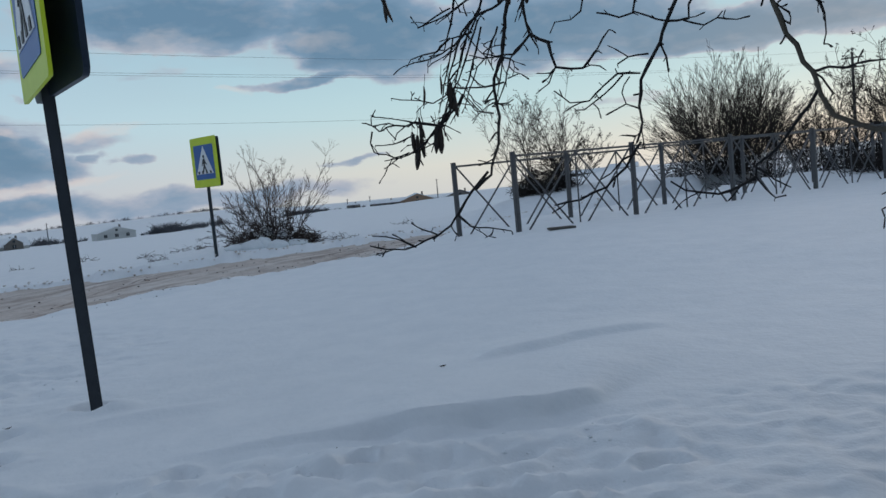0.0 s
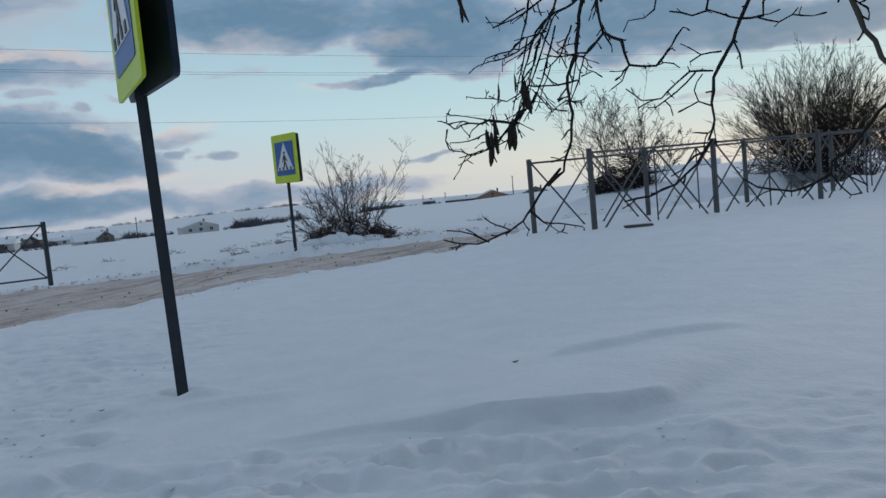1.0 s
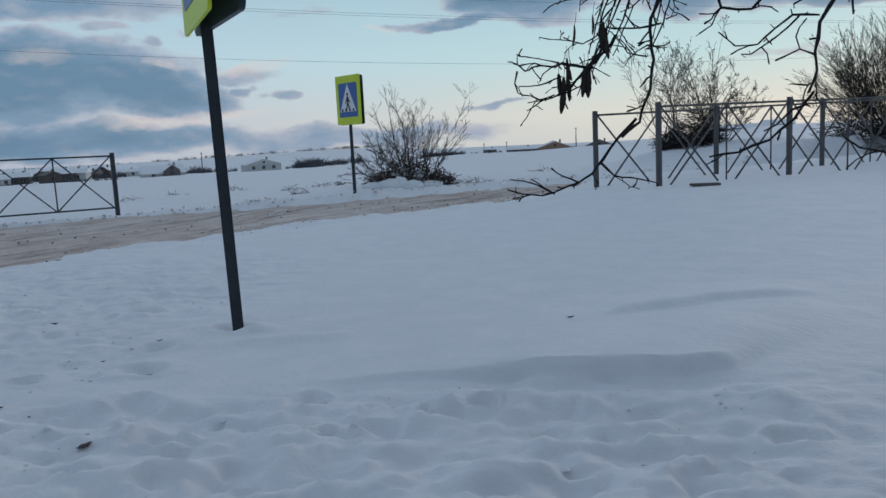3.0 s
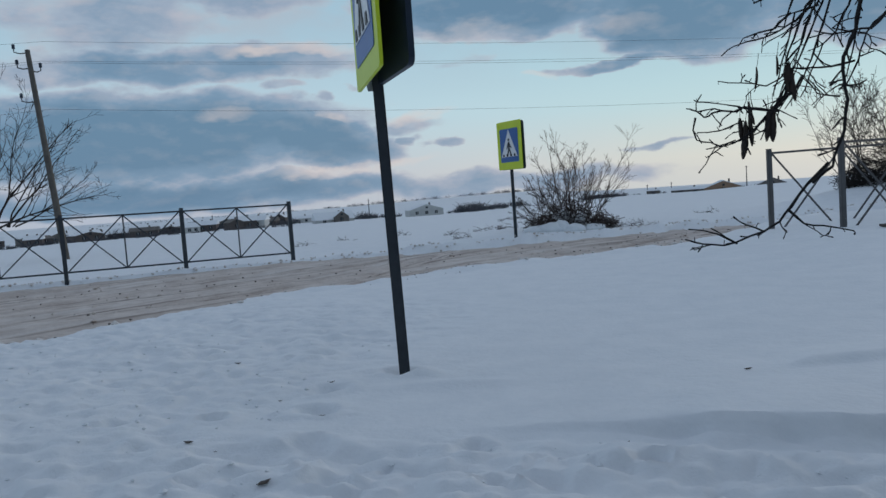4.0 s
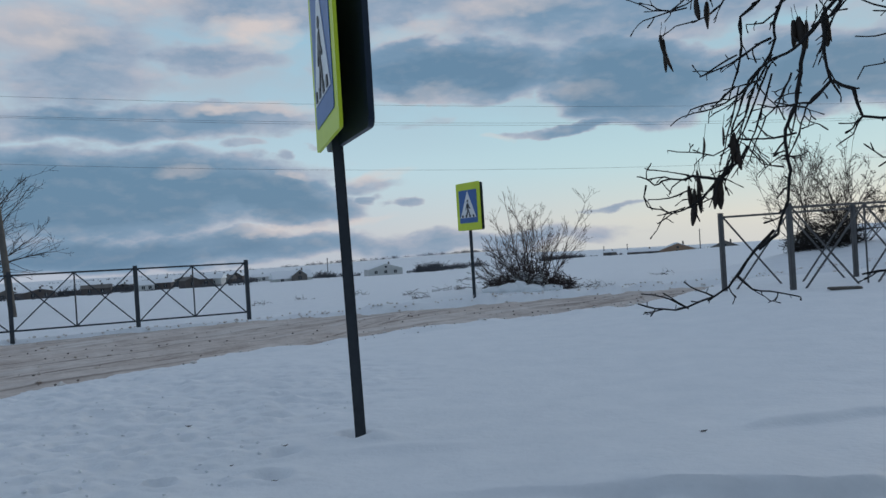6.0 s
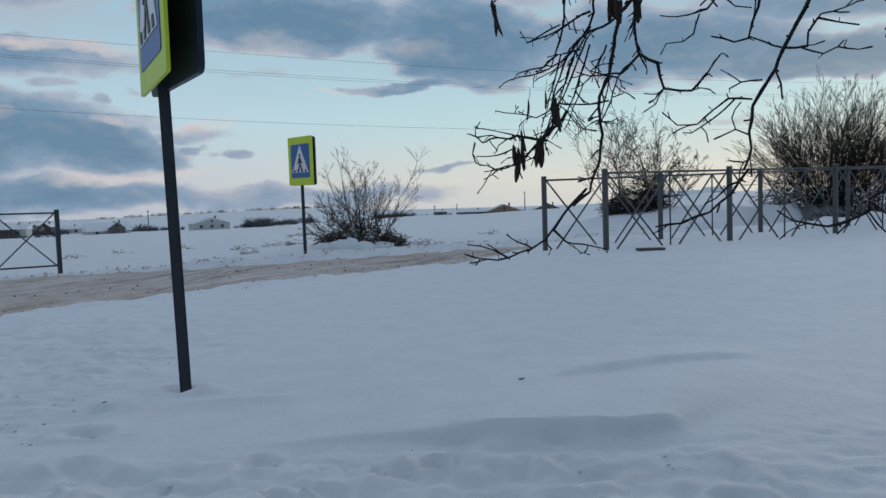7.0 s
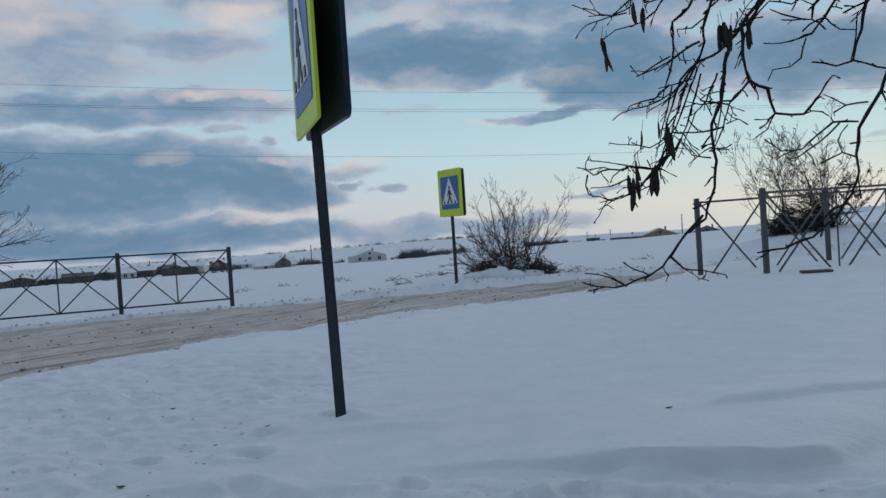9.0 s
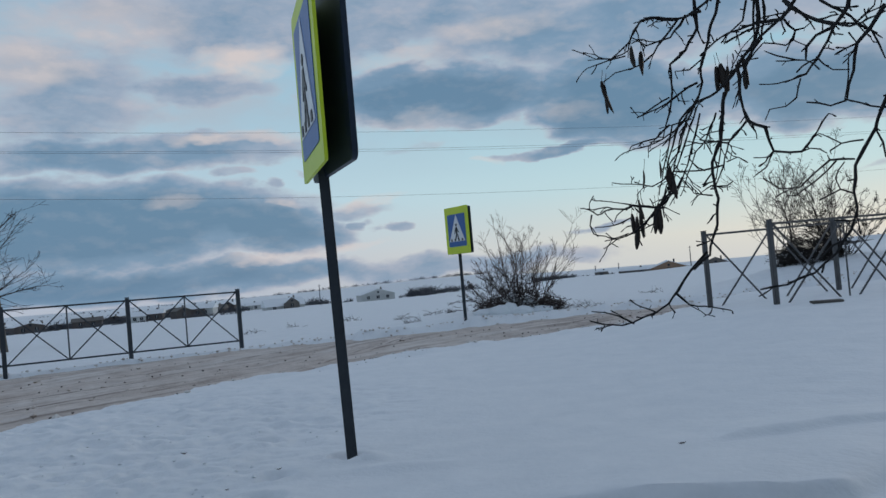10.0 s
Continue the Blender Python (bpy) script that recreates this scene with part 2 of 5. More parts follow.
WIRE = material("wire", (0.06, 0.065, 0.07), (0.09, 0.095, 0.10), 0.5, 10.0, 80.0, 0.0)
WALL_PALE = material("wall_pale", (0.46, 0.46, 0.45), (0.60, 0.59, 0.57), 0.8, 0.8, 8.0, 0.1)
WALL_OCHRE = material("wall_ochre", (0.25, 0.16, 0.105), (0.34, 0.22, 0.145), 0.8, 0.8, 8.0, 0.1)
WALL_DARK = material("wall_dark", (0.10, 0.09, 0.085), (0.20, 0.18, 0.16), 0.85, 0.6, 6.0, 0.1)
GLASS_DARK = material("window_dark", (0.02, 0.024, 0.03), (0.04, 0.046, 0.055), 0.15, 2.0, 20.0, 0.0, spec=0.5)
FAR_WOOD = material("far_wood", (0.05, 0.055, 0.065), (0.10, 0.105, 0.12), 0.9, 0.3, 2.0, 0.0)


# ---- mesh helpers ----
def mesh_object(name, verts, faces, mat, parent=None, smooth=False, label=""):
    me = bpy.data.meshes.new(name)
    me.from_pydata([tuple(map(float, v)) for v in verts], [], faces)
    me.materials.append(mat)
    if smooth:
        me.polygons.foreach_set("use_smooth", [True] * len(me.polygons))
    me.update()
    ob = new(name, me)
    if parent is not None:
        ob.parent = parent
    if label:
        ob["label"] = label
    return ob


def part(name, bm, mat, parent, label="", smooth=False):
    me = bpy.data.meshes.new(name)
    bm.to_mesh(me)
    bm.free()
    me.materials.append(mat)
    if smooth:
        me.polygons.foreach_set("use_smooth", [True] * len(me.polygons))
    ob = new(name, me)
    ob.parent = parent
    if label:
        ob["label"] = label
    return ob


def thing(name, label, category, at=(0, 0, 0), group="", kind=""):
    ob = new(name)
    ob.location = at
    ob.empty_display_size = 0.2
    return tagged(ob, label, category, group, kind)


class Soup:
    """Gathers vertices and faces for one mesh."""

    def __init__(self):
        self.v, self.f = [], []

    def tube(self, pts, radii, sides=6, cap=True):
        pts = [Vector(p) for p in pts]
        n = len(pts)
        side = None
        base = len(self.v)
        for i, p in enumerate(pts):
            d = (pts[min(i + 1, n - 1)] - pts[max(i - 1, 0)])
            d = d.normalized() if d.length > 1e-9 else Vector((0, 0, 1))
            if side is None:
                side = d.orthogonal().normalized()
            side = side - d * side.dot(d)
            side = side.normalized() if side.length > 1e-6 else d.orthogonal().normalized()
            other = d.cross(side)
            r = radii[i]
            for k in range(sides):
                a = 2 * math.pi * k / sides
                self.v.append(p + (side * math.cos(a) + other * math.sin(a)) * r)
        for i in range(n - 1):
            for k in range(sides):
                k2 = (k + 1) % sides
                self.f.append((base + i * sides + k, base + i * sides + k2, base + (i + 1) * sides + k2, base + (i + 1) * sides + k))
        if cap:
            self.f.append(tuple(base + k for k in reversed(range(sides))))
            self.f.append(tuple(base + (n - 1) * sides + k for k in range(sides)))

    def made(self, name, mat, parent=None, label="", smooth=True):
        return mesh_object(name, self.v, self.f, mat, parent, smooth, label)


def box_bm(size, at=(0, 0, 0), bevel=0.0, turn=None):
    bm = bmesh.new()
    bmesh.ops.create_cube(bm, size=1.0)
    bmesh.ops.scale(bm, vec=size, verts=bm.verts)
    if bevel:
        bmesh.ops.bevel(bm, geom=bm.edges[:], offset=bevel, segments=2, affect="EDGES")
    if turn is not None:
        bmesh.ops.transform(bm, matrix=turn, verts=bm.verts)
    bmesh.ops.translate(bm, vec=at, verts=bm.verts)
    return bm


def plate_bm(outline, thick, bevel=0.0):
    """A plate in the xz plane from its outline; its face looks to -y."""
    bm = bmesh.new()
    vs = [bm.verts.new((x, 0, z)) for x, z in outline]
    f = bm.faces.new(vs)
    bm.normal_update()
    if f.normal.y > 0:
        f.normal_flip()
    ext = bmesh.ops.extrude_face_region(bm, geom=[f])
    bmesh.ops.translate(bm, vec=(0, thick, 0), verts=[v for v in ext["geom"] if isinstance(v, bmesh.types.BMVert)])
    bmesh.ops.recalc_face_normals(bm, faces=bm.faces[:])
    return bm


def round_rect(w, h, r, seg=5):
    out = []
    for cx, cz, a0 in ((w / 2 - r, h / 2 - r, 0), (-w / 2 + r, h / 2 - r, 90), (-w / 2 + r, -h / 2 + r, 180), (w / 2 - r, -h / 2 + r, 270)):
        for k in range(seg + 1):
            a = radians(a0 + 90 * k / seg)
            out.append((cx + r * math.cos(a), cz + r * math.sin(a)))
    return out


# ---- ground ----
def value_noise(x, y, seed=0):
    xi, yi = np.floor(x).astype(np.int64), np.floor(y).astype(np.int64)
    xf, yf = x - xi, y - yi
    u, v = xf * xf * (3 - 2 * xf), yf * yf * (3 - 2 * yf)

    def rnd(a, b):
        h = (a * 374761393 + b * 668265263 + seed * 974634533) & 0xFFFFFFFF
        h = ((h ^ (h >> 13)) * 1274126177) & 0xFFFFFFFF
        return ((h ^ (h >> 16)) & 0xFFFF) / 65535.0

    return (rnd(xi, yi) * (1 - u) + rnd(xi + 1, yi) * u) * (1 - v) + (rnd(xi, yi + 1) * (1 - u) + rnd(xi + 1, yi + 1) * u) * v


def fbm(x, y, octaves=4, seed=0):
    total, amp, norm = 0.0, 1.0, 0.0
    for o in range(octaves):
        total = total + amp * (value_noise(x * 2**o + 13.7 * o, y * 2**o - 7.1 * o, seed + o) - 0.5)
        norm += amp
        amp *= 0.5
    return total / norm


def smooth(a, b, x):
    t = np.clip((np.asarray(x, float) - a) / (b - a), 0, 1)
    return t * t * (3 - 2 * t)


ROAD_Z = -0.19


def road_near(x):
    return np.interp(x, (-60, -12, -7.3, -6.1, -5.55, -5.25, -4.6, -3.8, -3.1, -2.4, -1.7, -1.0, 0.5, 8, 40), (-38, -2.2, 4.4, 6.1, 7.0, 8.45, 9.4, 10.55, 11.25, 11.8, 12.7, 13.8, 15.0, 19.2, 36)) + 0.18 * fbm(np.asarray(x, float) * 1.7, np.asarray(x, float) * 0 + 3.3, 4, 5)


def road_far(x):
    return np.interp(x, (-60, -11.7, -9.7, -8.2, -6.1, -5.1, -4.2, -3.2, -2.2, -0.55, 1.0, 8, 40), (-31, 10.3, 12.1, 13.5, 14.3, 14.9, 15.5, 16.3, 16.9, 18.0, 18.8, 22.6, 40)) + 0.16 * fbm(np.asarray(x, float) * 1.5, np.asarray(x, float) * 0 + 8.1, 4, 9)


def step_line(x):
    return np.interp(x, (-3.0, -1.4, -0.72, -0.16, 0.13, 0.37, 0.57, 0.75, 1.6), (3.0, 3.20, 3.29, 3.34, 3.35, 3.37, 3.44, 3.55, 3.8)) + 0.05 * fbm(np.asarray(x, float) * 3.5, np.asarray(x, float) * 0 + 1.5, 3, 21)


# boot holes and kicked dents in the trodden snow: place, radius, depth
DENTS = (
    (0.71, 2.75, 0.07, 0.030), (-1.24, 2.29, 0.07, 0.050), (-0.82, 2.70, 0.06, 0.045), (-0.33, 2.98, 0.05, 0.050), (-1.03, 3.04, 0.07, 0.040),
    (-2.38, 3.19, 0.06, 0.040), (-1.46, 2.61, 0.07, 0.040), (-1.31, 2.51, 0.05, 0.035), (-0.07, 2.69, 0.07, 0.030), (-0.20, 2.28, 0.06, 0.030),
    (-1.95, 3.40, 0.09, 0.045), (-2.10, 3.80, 0.08, 0.040), (-1.72, 2.98, 0.08, 0.035), (0.42, 2.42, 0.09, 0.030), (-2.62, 4.60, 0.08, 0.035),
    (-3.05, 3.75, 0.09, 0.040), (-2.85, 3.05, 0.08, 0.040), (-3.5, 4.55, 0.09, 0.035), (-1.85, 4.20, 0.09, 0.030), (0.28, 2.95, 0.06, 0.025),
)


def ground_z(x, y):
    """The snow's height."""
    x, y = np.asarray(x, float), np.asarray(y, float)
    r = np.hypot(x, y) + 1e-6
    a, b = y - road_near(x), road_far(x) - y
    z = 0.02 + 0.17 * smooth(-1.6, 1.3, x) * smooth(4.5, 10.5, y)
    low = smooth(-2.6, -0.3, a) * (1 - smooth(-1.2, 0.9, x))
    low = np.maximum(low, smooth(-1.0, 1.0, a) * (1 - smooth(3.0, 6.0, x)))
    z = z * (1 - low) - 0.12 * low
    z = z - 0.07 * smooth(-5.5, -8.0, x) * smooth(9.0, 11.0, y) + 0.28 * smooth(2.5, 7.0, x) * smooth(16, 22, y) + 0.62 * np.exp(-((x - 3.3) / 2.3) ** 2 - ((y - 25.3) / 3.2) ** 2)
    # the land falls away to a wide valley and lifts again to the right
    far = np.interp(r, (0, 21, 40, 90, 260, 420, 900, 1800, 4600), (0, 0, -0.6, -2.2, -7.3, -9.6, -16.0, -27.5, -66.0))
    lift = np.interp(x / r, (-0.35, -0.15, -0.06, 0.05, 0.2, 0.5), (0.0, 1.5, 1.6, 2.2, 5.0, 6.4)) * smooth(40, 220, r) * (1 - 0.6 * smooth(500, 1400, r))
    lift = lift + np.interp(x / r, (-0.85, -0.5, -0.32, -0.25, -0.17, 0.0), (-1.0, 2.0, 8.5, 9.0, -7.0, -10.0)) * smooth(900, 1800, r)
    z = z * (1 - smooth(26, 60, r)) + far + lift
    # rolling, lumps and grain
    z = z + 0.07 * fbm(x * 0.25, y * 0.25, 3, 2) * smooth(2, 8, r) + 0.9 * fbm(x * 0.03, y * 0.03, 3, 4) * smooth(25, 60, r)
    near = 1 - smooth(9, 16, r)
    trod = np.maximum(1 - smooth(-0.40, 0.0, y - step_line(x)), 0.75 * smooth(-1.7, -2.8, x) * (1 - smooth(5.5, 7.8, y)))
    lumps = 0.030 * fbm(x * 1.5, y * 2.6, 3, 11) + 0.060 * fbm(x * 4.2, y * 5.6, 4, 12) + 0.070 * fbm(x * 11, y * 14, 4, 15) - 0.070 * np.abs(fbm(x * 2.6 + 0.5 * y, y * 4.4, 4, 14))
    pits = -0.030 * smooth(0.72, 0.90, value_noise(x * 4.6, y * 6.9, 17)) - 0.026 * smooth(0.74, 0.90, value_noise(x * 9.3, y * 11.1, 18))
    z = z + near * (0.02 * fbm(x * 1.4, y * 1.4, 3, 7) + 0.006 * fbm(x * 6, y * 6, 3, 8) + trod * (1.1 - 0.70 * smooth(0.2, 1.0, x)) * (1 - 0.2 * smooth(-1.6, -2.4, x)) * (lumps + pits))
    for hx, hy, hr, hd in DENTS:
        q = ((x - hx) / hr) ** 2 + ((y - hy) / (hr * 0.8)) ** 2
        q = q * (0.45 + 1.1 * value_noise(x * 17 + 3.1 * hx, y * 19, 71))
        z = z - hd * np.exp(-q * q) + 0.35 * hd * np.exp(-((np.sqrt(q) - 1.6) / 0.45) ** 2)
    # snow heaped beside the sign's post, and the scuffed trail that leaves it
    z = z + 0.035 * np.exp(-((x + 1.70) / 0.10) ** 2 - ((y - 4.16) / 0.07) ** 2) + 0.03 * np.exp(-((x + 1.45) / 0.30) ** 2 - ((y - 3.95 - 0.3 * (x + 1.45)) / 0.09) ** 2)
    # edge of an old ploughed track
    e = y - step_line(x)
    fade = (0.25 * smooth(-1.3, -0.8, x) + 0.75 * smooth(-0.8, 0.1, x)) * (0.8 + 0.4 * value_noise(x * 4.0, x * 0, 64)) * (1 - smooth(0.56, 0.72 + 1.6 * np.clip(e, 0, 2), x))
    z = z + fade * (0.082 * smooth(-0.035, 0.012, e) * (1 - smooth(0.05, 1.7, e)) - 0.03 * np.exp(-((e + 0.12) / 0.09) ** 2))
    z = z + fade * 0.07 * (value_noise(x * 7.0, y * 9.0, 61) - 0.35) * np.exp(-((e + 0.06) / 0.08) ** 2)
    z = z + 0.03 * smooth(-0.9, -0.3, x) * (1 - smooth(0.7, 1.1, x)) * np.exp(-((y - 3.06 - 0.05 * np.sin(3 * x)) / 0.13) ** 2)
    e2 = y - np.interp(x, (0.0, 0.25, 0.7, 1.1, 1.6), (4.25, 4.38, 4.70, 4.90, 5.0)) - 0.1 * fbm(x * 2, x * 0, 3, 3)
    z = z + 0.04 * smooth(0.05, 0.3, x) * (1 - smooth(1.0, 1.5, x)) * smooth(-0.08, 0.04, e2) * (1 - smooth(0.04, 0.7, e2))
    # drifts on the field across the road
    z = z + 0.11 * fbm(x * 0.9, y * 1.3, 4, 51) * smooth(0.3, 2.0, -b) * (1 - smooth(24, 40, r))
    # road bed and ploughed banks
    inside = np.minimum(a, b)
    rough = 0.3 + 1.5 * value_noise(x * 2.3, y * 2.3, 31) + 0.8 * fbm(x * 7, y * 7, 3, 33)
    far_bank = smooth(0.0, 1.0, a)
    bank = np.exp(-((inside + 0.30) / 0.28) ** 2) * (0.045 + 0.05 * far_bank * smooth(-9.0, -5.5, x)) * rough * (1 - smooth(30, 60, r))
    bed = smooth(-0.14, 0.08, inside + 0.10 * fbm(x * 6, y * 6, 2, 35))
    return (z + bank) * (1 - bed) + (np.minimum(z, ROAD_Z - 0.14 + np.minimum(far, 0))) * bed


def axis_steps(lo, hi, step, reach, grow=1.13):
    core = list(np.arange(lo, hi + 1e-6, step))
    d, p = step, lo
    left = []
    while p > -reach:
        d *= grow
        p -= d
        left.append(p)
    d, p = step, core[-1]
    right = []
    while p < reach:
        d *= grow
        p += d
        right.append(p)
    return np.array(left[::-1] + core + right)


gx, gy = axis_steps(-6.5, 3.2, 0.028, 3900, 1.1), axis_steps(1.4, 8.0, 0.021, 3900, 1.06)
XX, YY = np.meshgrid(gx, gy)
ZZ = ground_z(XX, YY)
nx, ny = len(gx), len(gy)
gv = np.column_stack([XX.ravel(), YY.ravel(), ZZ.ravel()])
idx = np.arange(nx * ny).reshape(ny, nx)
gf = np.column_stack([idx[:-1, :-1].ravel(), idx[:-1, 1:].ravel(), idx[1:, 1:].ravel(), idx[1:, :-1].ravel()])
me = bpy.data.meshes.new("ground")
me.vertices.add(len(gv))
me.vertices.foreach_set("co", gv.astype(np.float32).ravel())
me.loops.add(gf.size)
me.loops.foreach_set("vertex_index", gf.astype(np.int32).ravel())
me.polygons.add(len(gf))
me.polygons.foreach_set("loop_start", np.arange(0, gf.size, 4, dtype=np.int32))
me.polygons.foreach_set("use_smooth", np.ones(len(gf), dtype=bool))
me.update(calc_edges=True)
me.materials.append(SNOW)
tagged(new("ground", me), "bluish white snow cover, trodden and lumpy close by", "snow", kind="structure")

# road: packed brown slush with ruts
rx = np.concatenate([np.arange(-40, -13, 0.5), np.arange(-13, 6, 0.06), np.arange(6, 34, 0.5)])
cross = np.linspace(-0.045, 1.045, 130)
RX, RC = np.meshgrid(rx, cross)
RN, RF = road_near(RX), road_far(RX)
RY = RN + RC * (RF - RN)
dist = RC * (RF - RN)
rut = sum(-0.06 * np.exp(-((dist / np.maximum(RF - RN, 0.1) - c) / 0.05) ** 2) for c in (0.22, 0.42, 0.63, 0.82))
RZ = ROAD_Z + rut * (0.5 + value_noise(RX * 0.8, RY * 0.8, 41)) + 0.055 * fbm(RX * 0.45, dist * 4.5, 4, 42) + 0.028 * fbm(RX * 5, RY * 5, 3, 43)
RZ = RZ + np.interp(np.hypot(RX, RY), (0, 21, 40, 80), (0, 0, -0.6, -1.9)) + 0.10 * smooth(2, 6, RX)
rv = np.column_stack([RX.ravel(), RY.ravel(), RZ.ravel()])
ri = np.arange(rv.shape[0]).reshape(RX.shape)
rf_ = np.column_stack([ri[:-1, :-1].ravel(), ri[:-1, 1:].ravel(), ri[1:, 1:].ravel(), ri[1:, :-1].ravel()])
road = mesh_object("road", rv.tolist(), [tuple(map(int, q)) for q in rf_], SLUSH, smooth=True)
lane = road.data.attributes.new("lane", "FLOAT_VECTOR", "POINT")
lane.data.foreach_set("vector", np.column_stack([RX.ravel() * 0.35, dist.ravel() * 3.4, np.zeros(RX.size)]).astype(np.float32).ravel())
tagged(road, "rutted road of packed brown slush and snow", "road", kind="structure")

# ---- crossing signs ----
def polar(az, d, eye=(0.1, 0.05)):
    return Vector((eye[0] + d * math.sin(radians(az)), eye[1] + d * math.cos(radians(az))))


def figure_outline():
    """Silhouette pieces of the walking pictogram, one unit high."""
    return {
        "torso": ((-0.07, 0.62), (0.07, 0.64), (0.08, 0.42), (0.05, 0.30), (-0.06, 0.30), (-0.08, 0.45)),
        "leg": ((0.05, 0.34), (-0.05, 0.32), (-0.20, 0.02), (-0.10, 0.0), (0.0, 0.20)),
        "leg_b": ((0.05, 0.34), (-0.04, 0.34), (0.05, 0.18), (0.10, 0.0), (0.20, 0.02), (0.14, 0.20)),
        "arm": ((-0.07, 0.62), (-0.18, 0.42), (-0.22, 0.30), (-0.17, 0.29), (-0.12, 0.40), (-0.05, 0.52)),
        "arm_b": ((0.06, 0.62), (0.14, 0.46), (0.24, 0.38), (0.22, 0.33), (0.10, 0.41), (0.04, 0.52)),
    }


def pictogram(face, w):
    """Blue square, white triangle and black pictogram laid on the lime shield."""
    part("blue_field", plate_bm(round_rect(0.76 * w, 0.79 * w, 0.03 * w), 0.004), BLUE, face).location = (0, -0.005, 0.0)
    part("white_triangle", plate_bm(((-0.335 * w, -0.27 * w), (0.335 * w, -0.27 * w), (0, 0.375 * w)), 0.004), WHITE, face).location = (0, -0.010, 0.0)
    h = 0.50 * w
    for n, o in figure_outline().items():
        part("pictogram", plate_bm([(x * h * 0.9, z * h) for x, z in o], 0.004), BLACK, face).location = (0, -0.015, -0.235 * w)
    part("pictogram", plate_bm(round_rect(0.085 * h * 1.6, 0.085 * h * 1.6, 0.085 * h * 0.79, 6), 0.004), BLACK, face).location = (0, -0.015, -0.235 * w + 0.73 * h)
    for k in (-0.23, -0.08, 0.08, 0.23):
        part("stripe", plate_bm([(k * w - 0.035 * w, 0), (k * w + 0.035 * w, 0), (k * w + 0.02 * w, 0.06 * w), (k * w - 0.035 * w, 0.06 * w)], 0.004), BLACK, face).location = (0, -0.015, -0.262 * w)


def panel(parent, left, right, z, h, name, facing):
    """One sign plate between two upright edges; facing True: its printed face looks this way."""
    l, r = Vector((*left, 0)), Vector((*right, 0))
    w = (r - l).length
    u = (r - l).normalized()
    turn = math.atan2(u.y, u.x)
    base = parent.location
    holder_at = (l + r) / 2 - Vector((base.x, base.y, 0))
    if facing:
        face = part(name, plate_bm(round_rect(w, h, 0.03), 0.018), LIME, parent, "fluorescent yellow-green shield")
        pictogram(face, w)
    else:
        face = part(name, plate_bm(round_rect(w, h, 0.05), 0.03), SIGN_BACK, parent, "dark unprinted back of the second plate")
    face.location = (holder_at.x, holder_at.y, z + h / 2 - base.z)
    face.rotation_euler = (0, 0, turn)
    return face


def post_part(parent, height, w, d, lean, turn):
    bm = box_bm((w, d, height + 0.3), (0, 0, (height - 0.3) / 2), 0.008)
    p = part("post", bm, POST_DARK, parent, "dark painted square steel post")
    p.rotation_euler = (radians(lean[0]), radians(lean[1]), turn)
    return p


near_at = (-1.85, 4.22, 0.0)
near_sign = thing("crossing_sign", "tall pedestrian crossing sign with lime border on dark post in snow", "road sign", near_at)
post_part(near_sign, 2.60, 0.060, 0.060, (0, -1.0), radians(24))
eye_a = (0.033, 0.17)
panel(near_sign, polar(-26.76, 4.74, eye_a), polar(-25.06, 3.77, eye_a), 1.621, 1.005, "front_plate", True)
panel(near_sign, polar(-26.1, 4.76, eye_a), polar(-22.96, 3.79, eye_a), 1.621, 1.005, "rear_plate", False)
for zz in (1.80, 2.40):
    part("bracket", box_bm((0.09, 0.12, 0.04), (-0.03, 0.0, zz), 0.006), SIGN_BACK, near_sign).rotation_euler = (0, 0, radians(24))

eye_b = (0.05, 0.15)
far_c = polar(-16.29, 17.5, eye_b)
far_sign = thing("crossing_sign", "pedestrian crossing sign with lime border beside the far road edge", "road sign", (far_c.x, far_c.y, -0.12))
post_part(far_sign, 2.40, 0.07, 0.07, (0, 0), radians(15))
panel(far_sign, polar(-17.17, 17.75, eye_b), polar(-15.51, 17.0, eye_b), 1.335, 1.03, "front_plate", True)
panel(far_sign, polar(-17.0, 18.0, eye_b), polar(-15.34, 17.25, eye_b), 1.335, 1.03, "rear_plate", False)


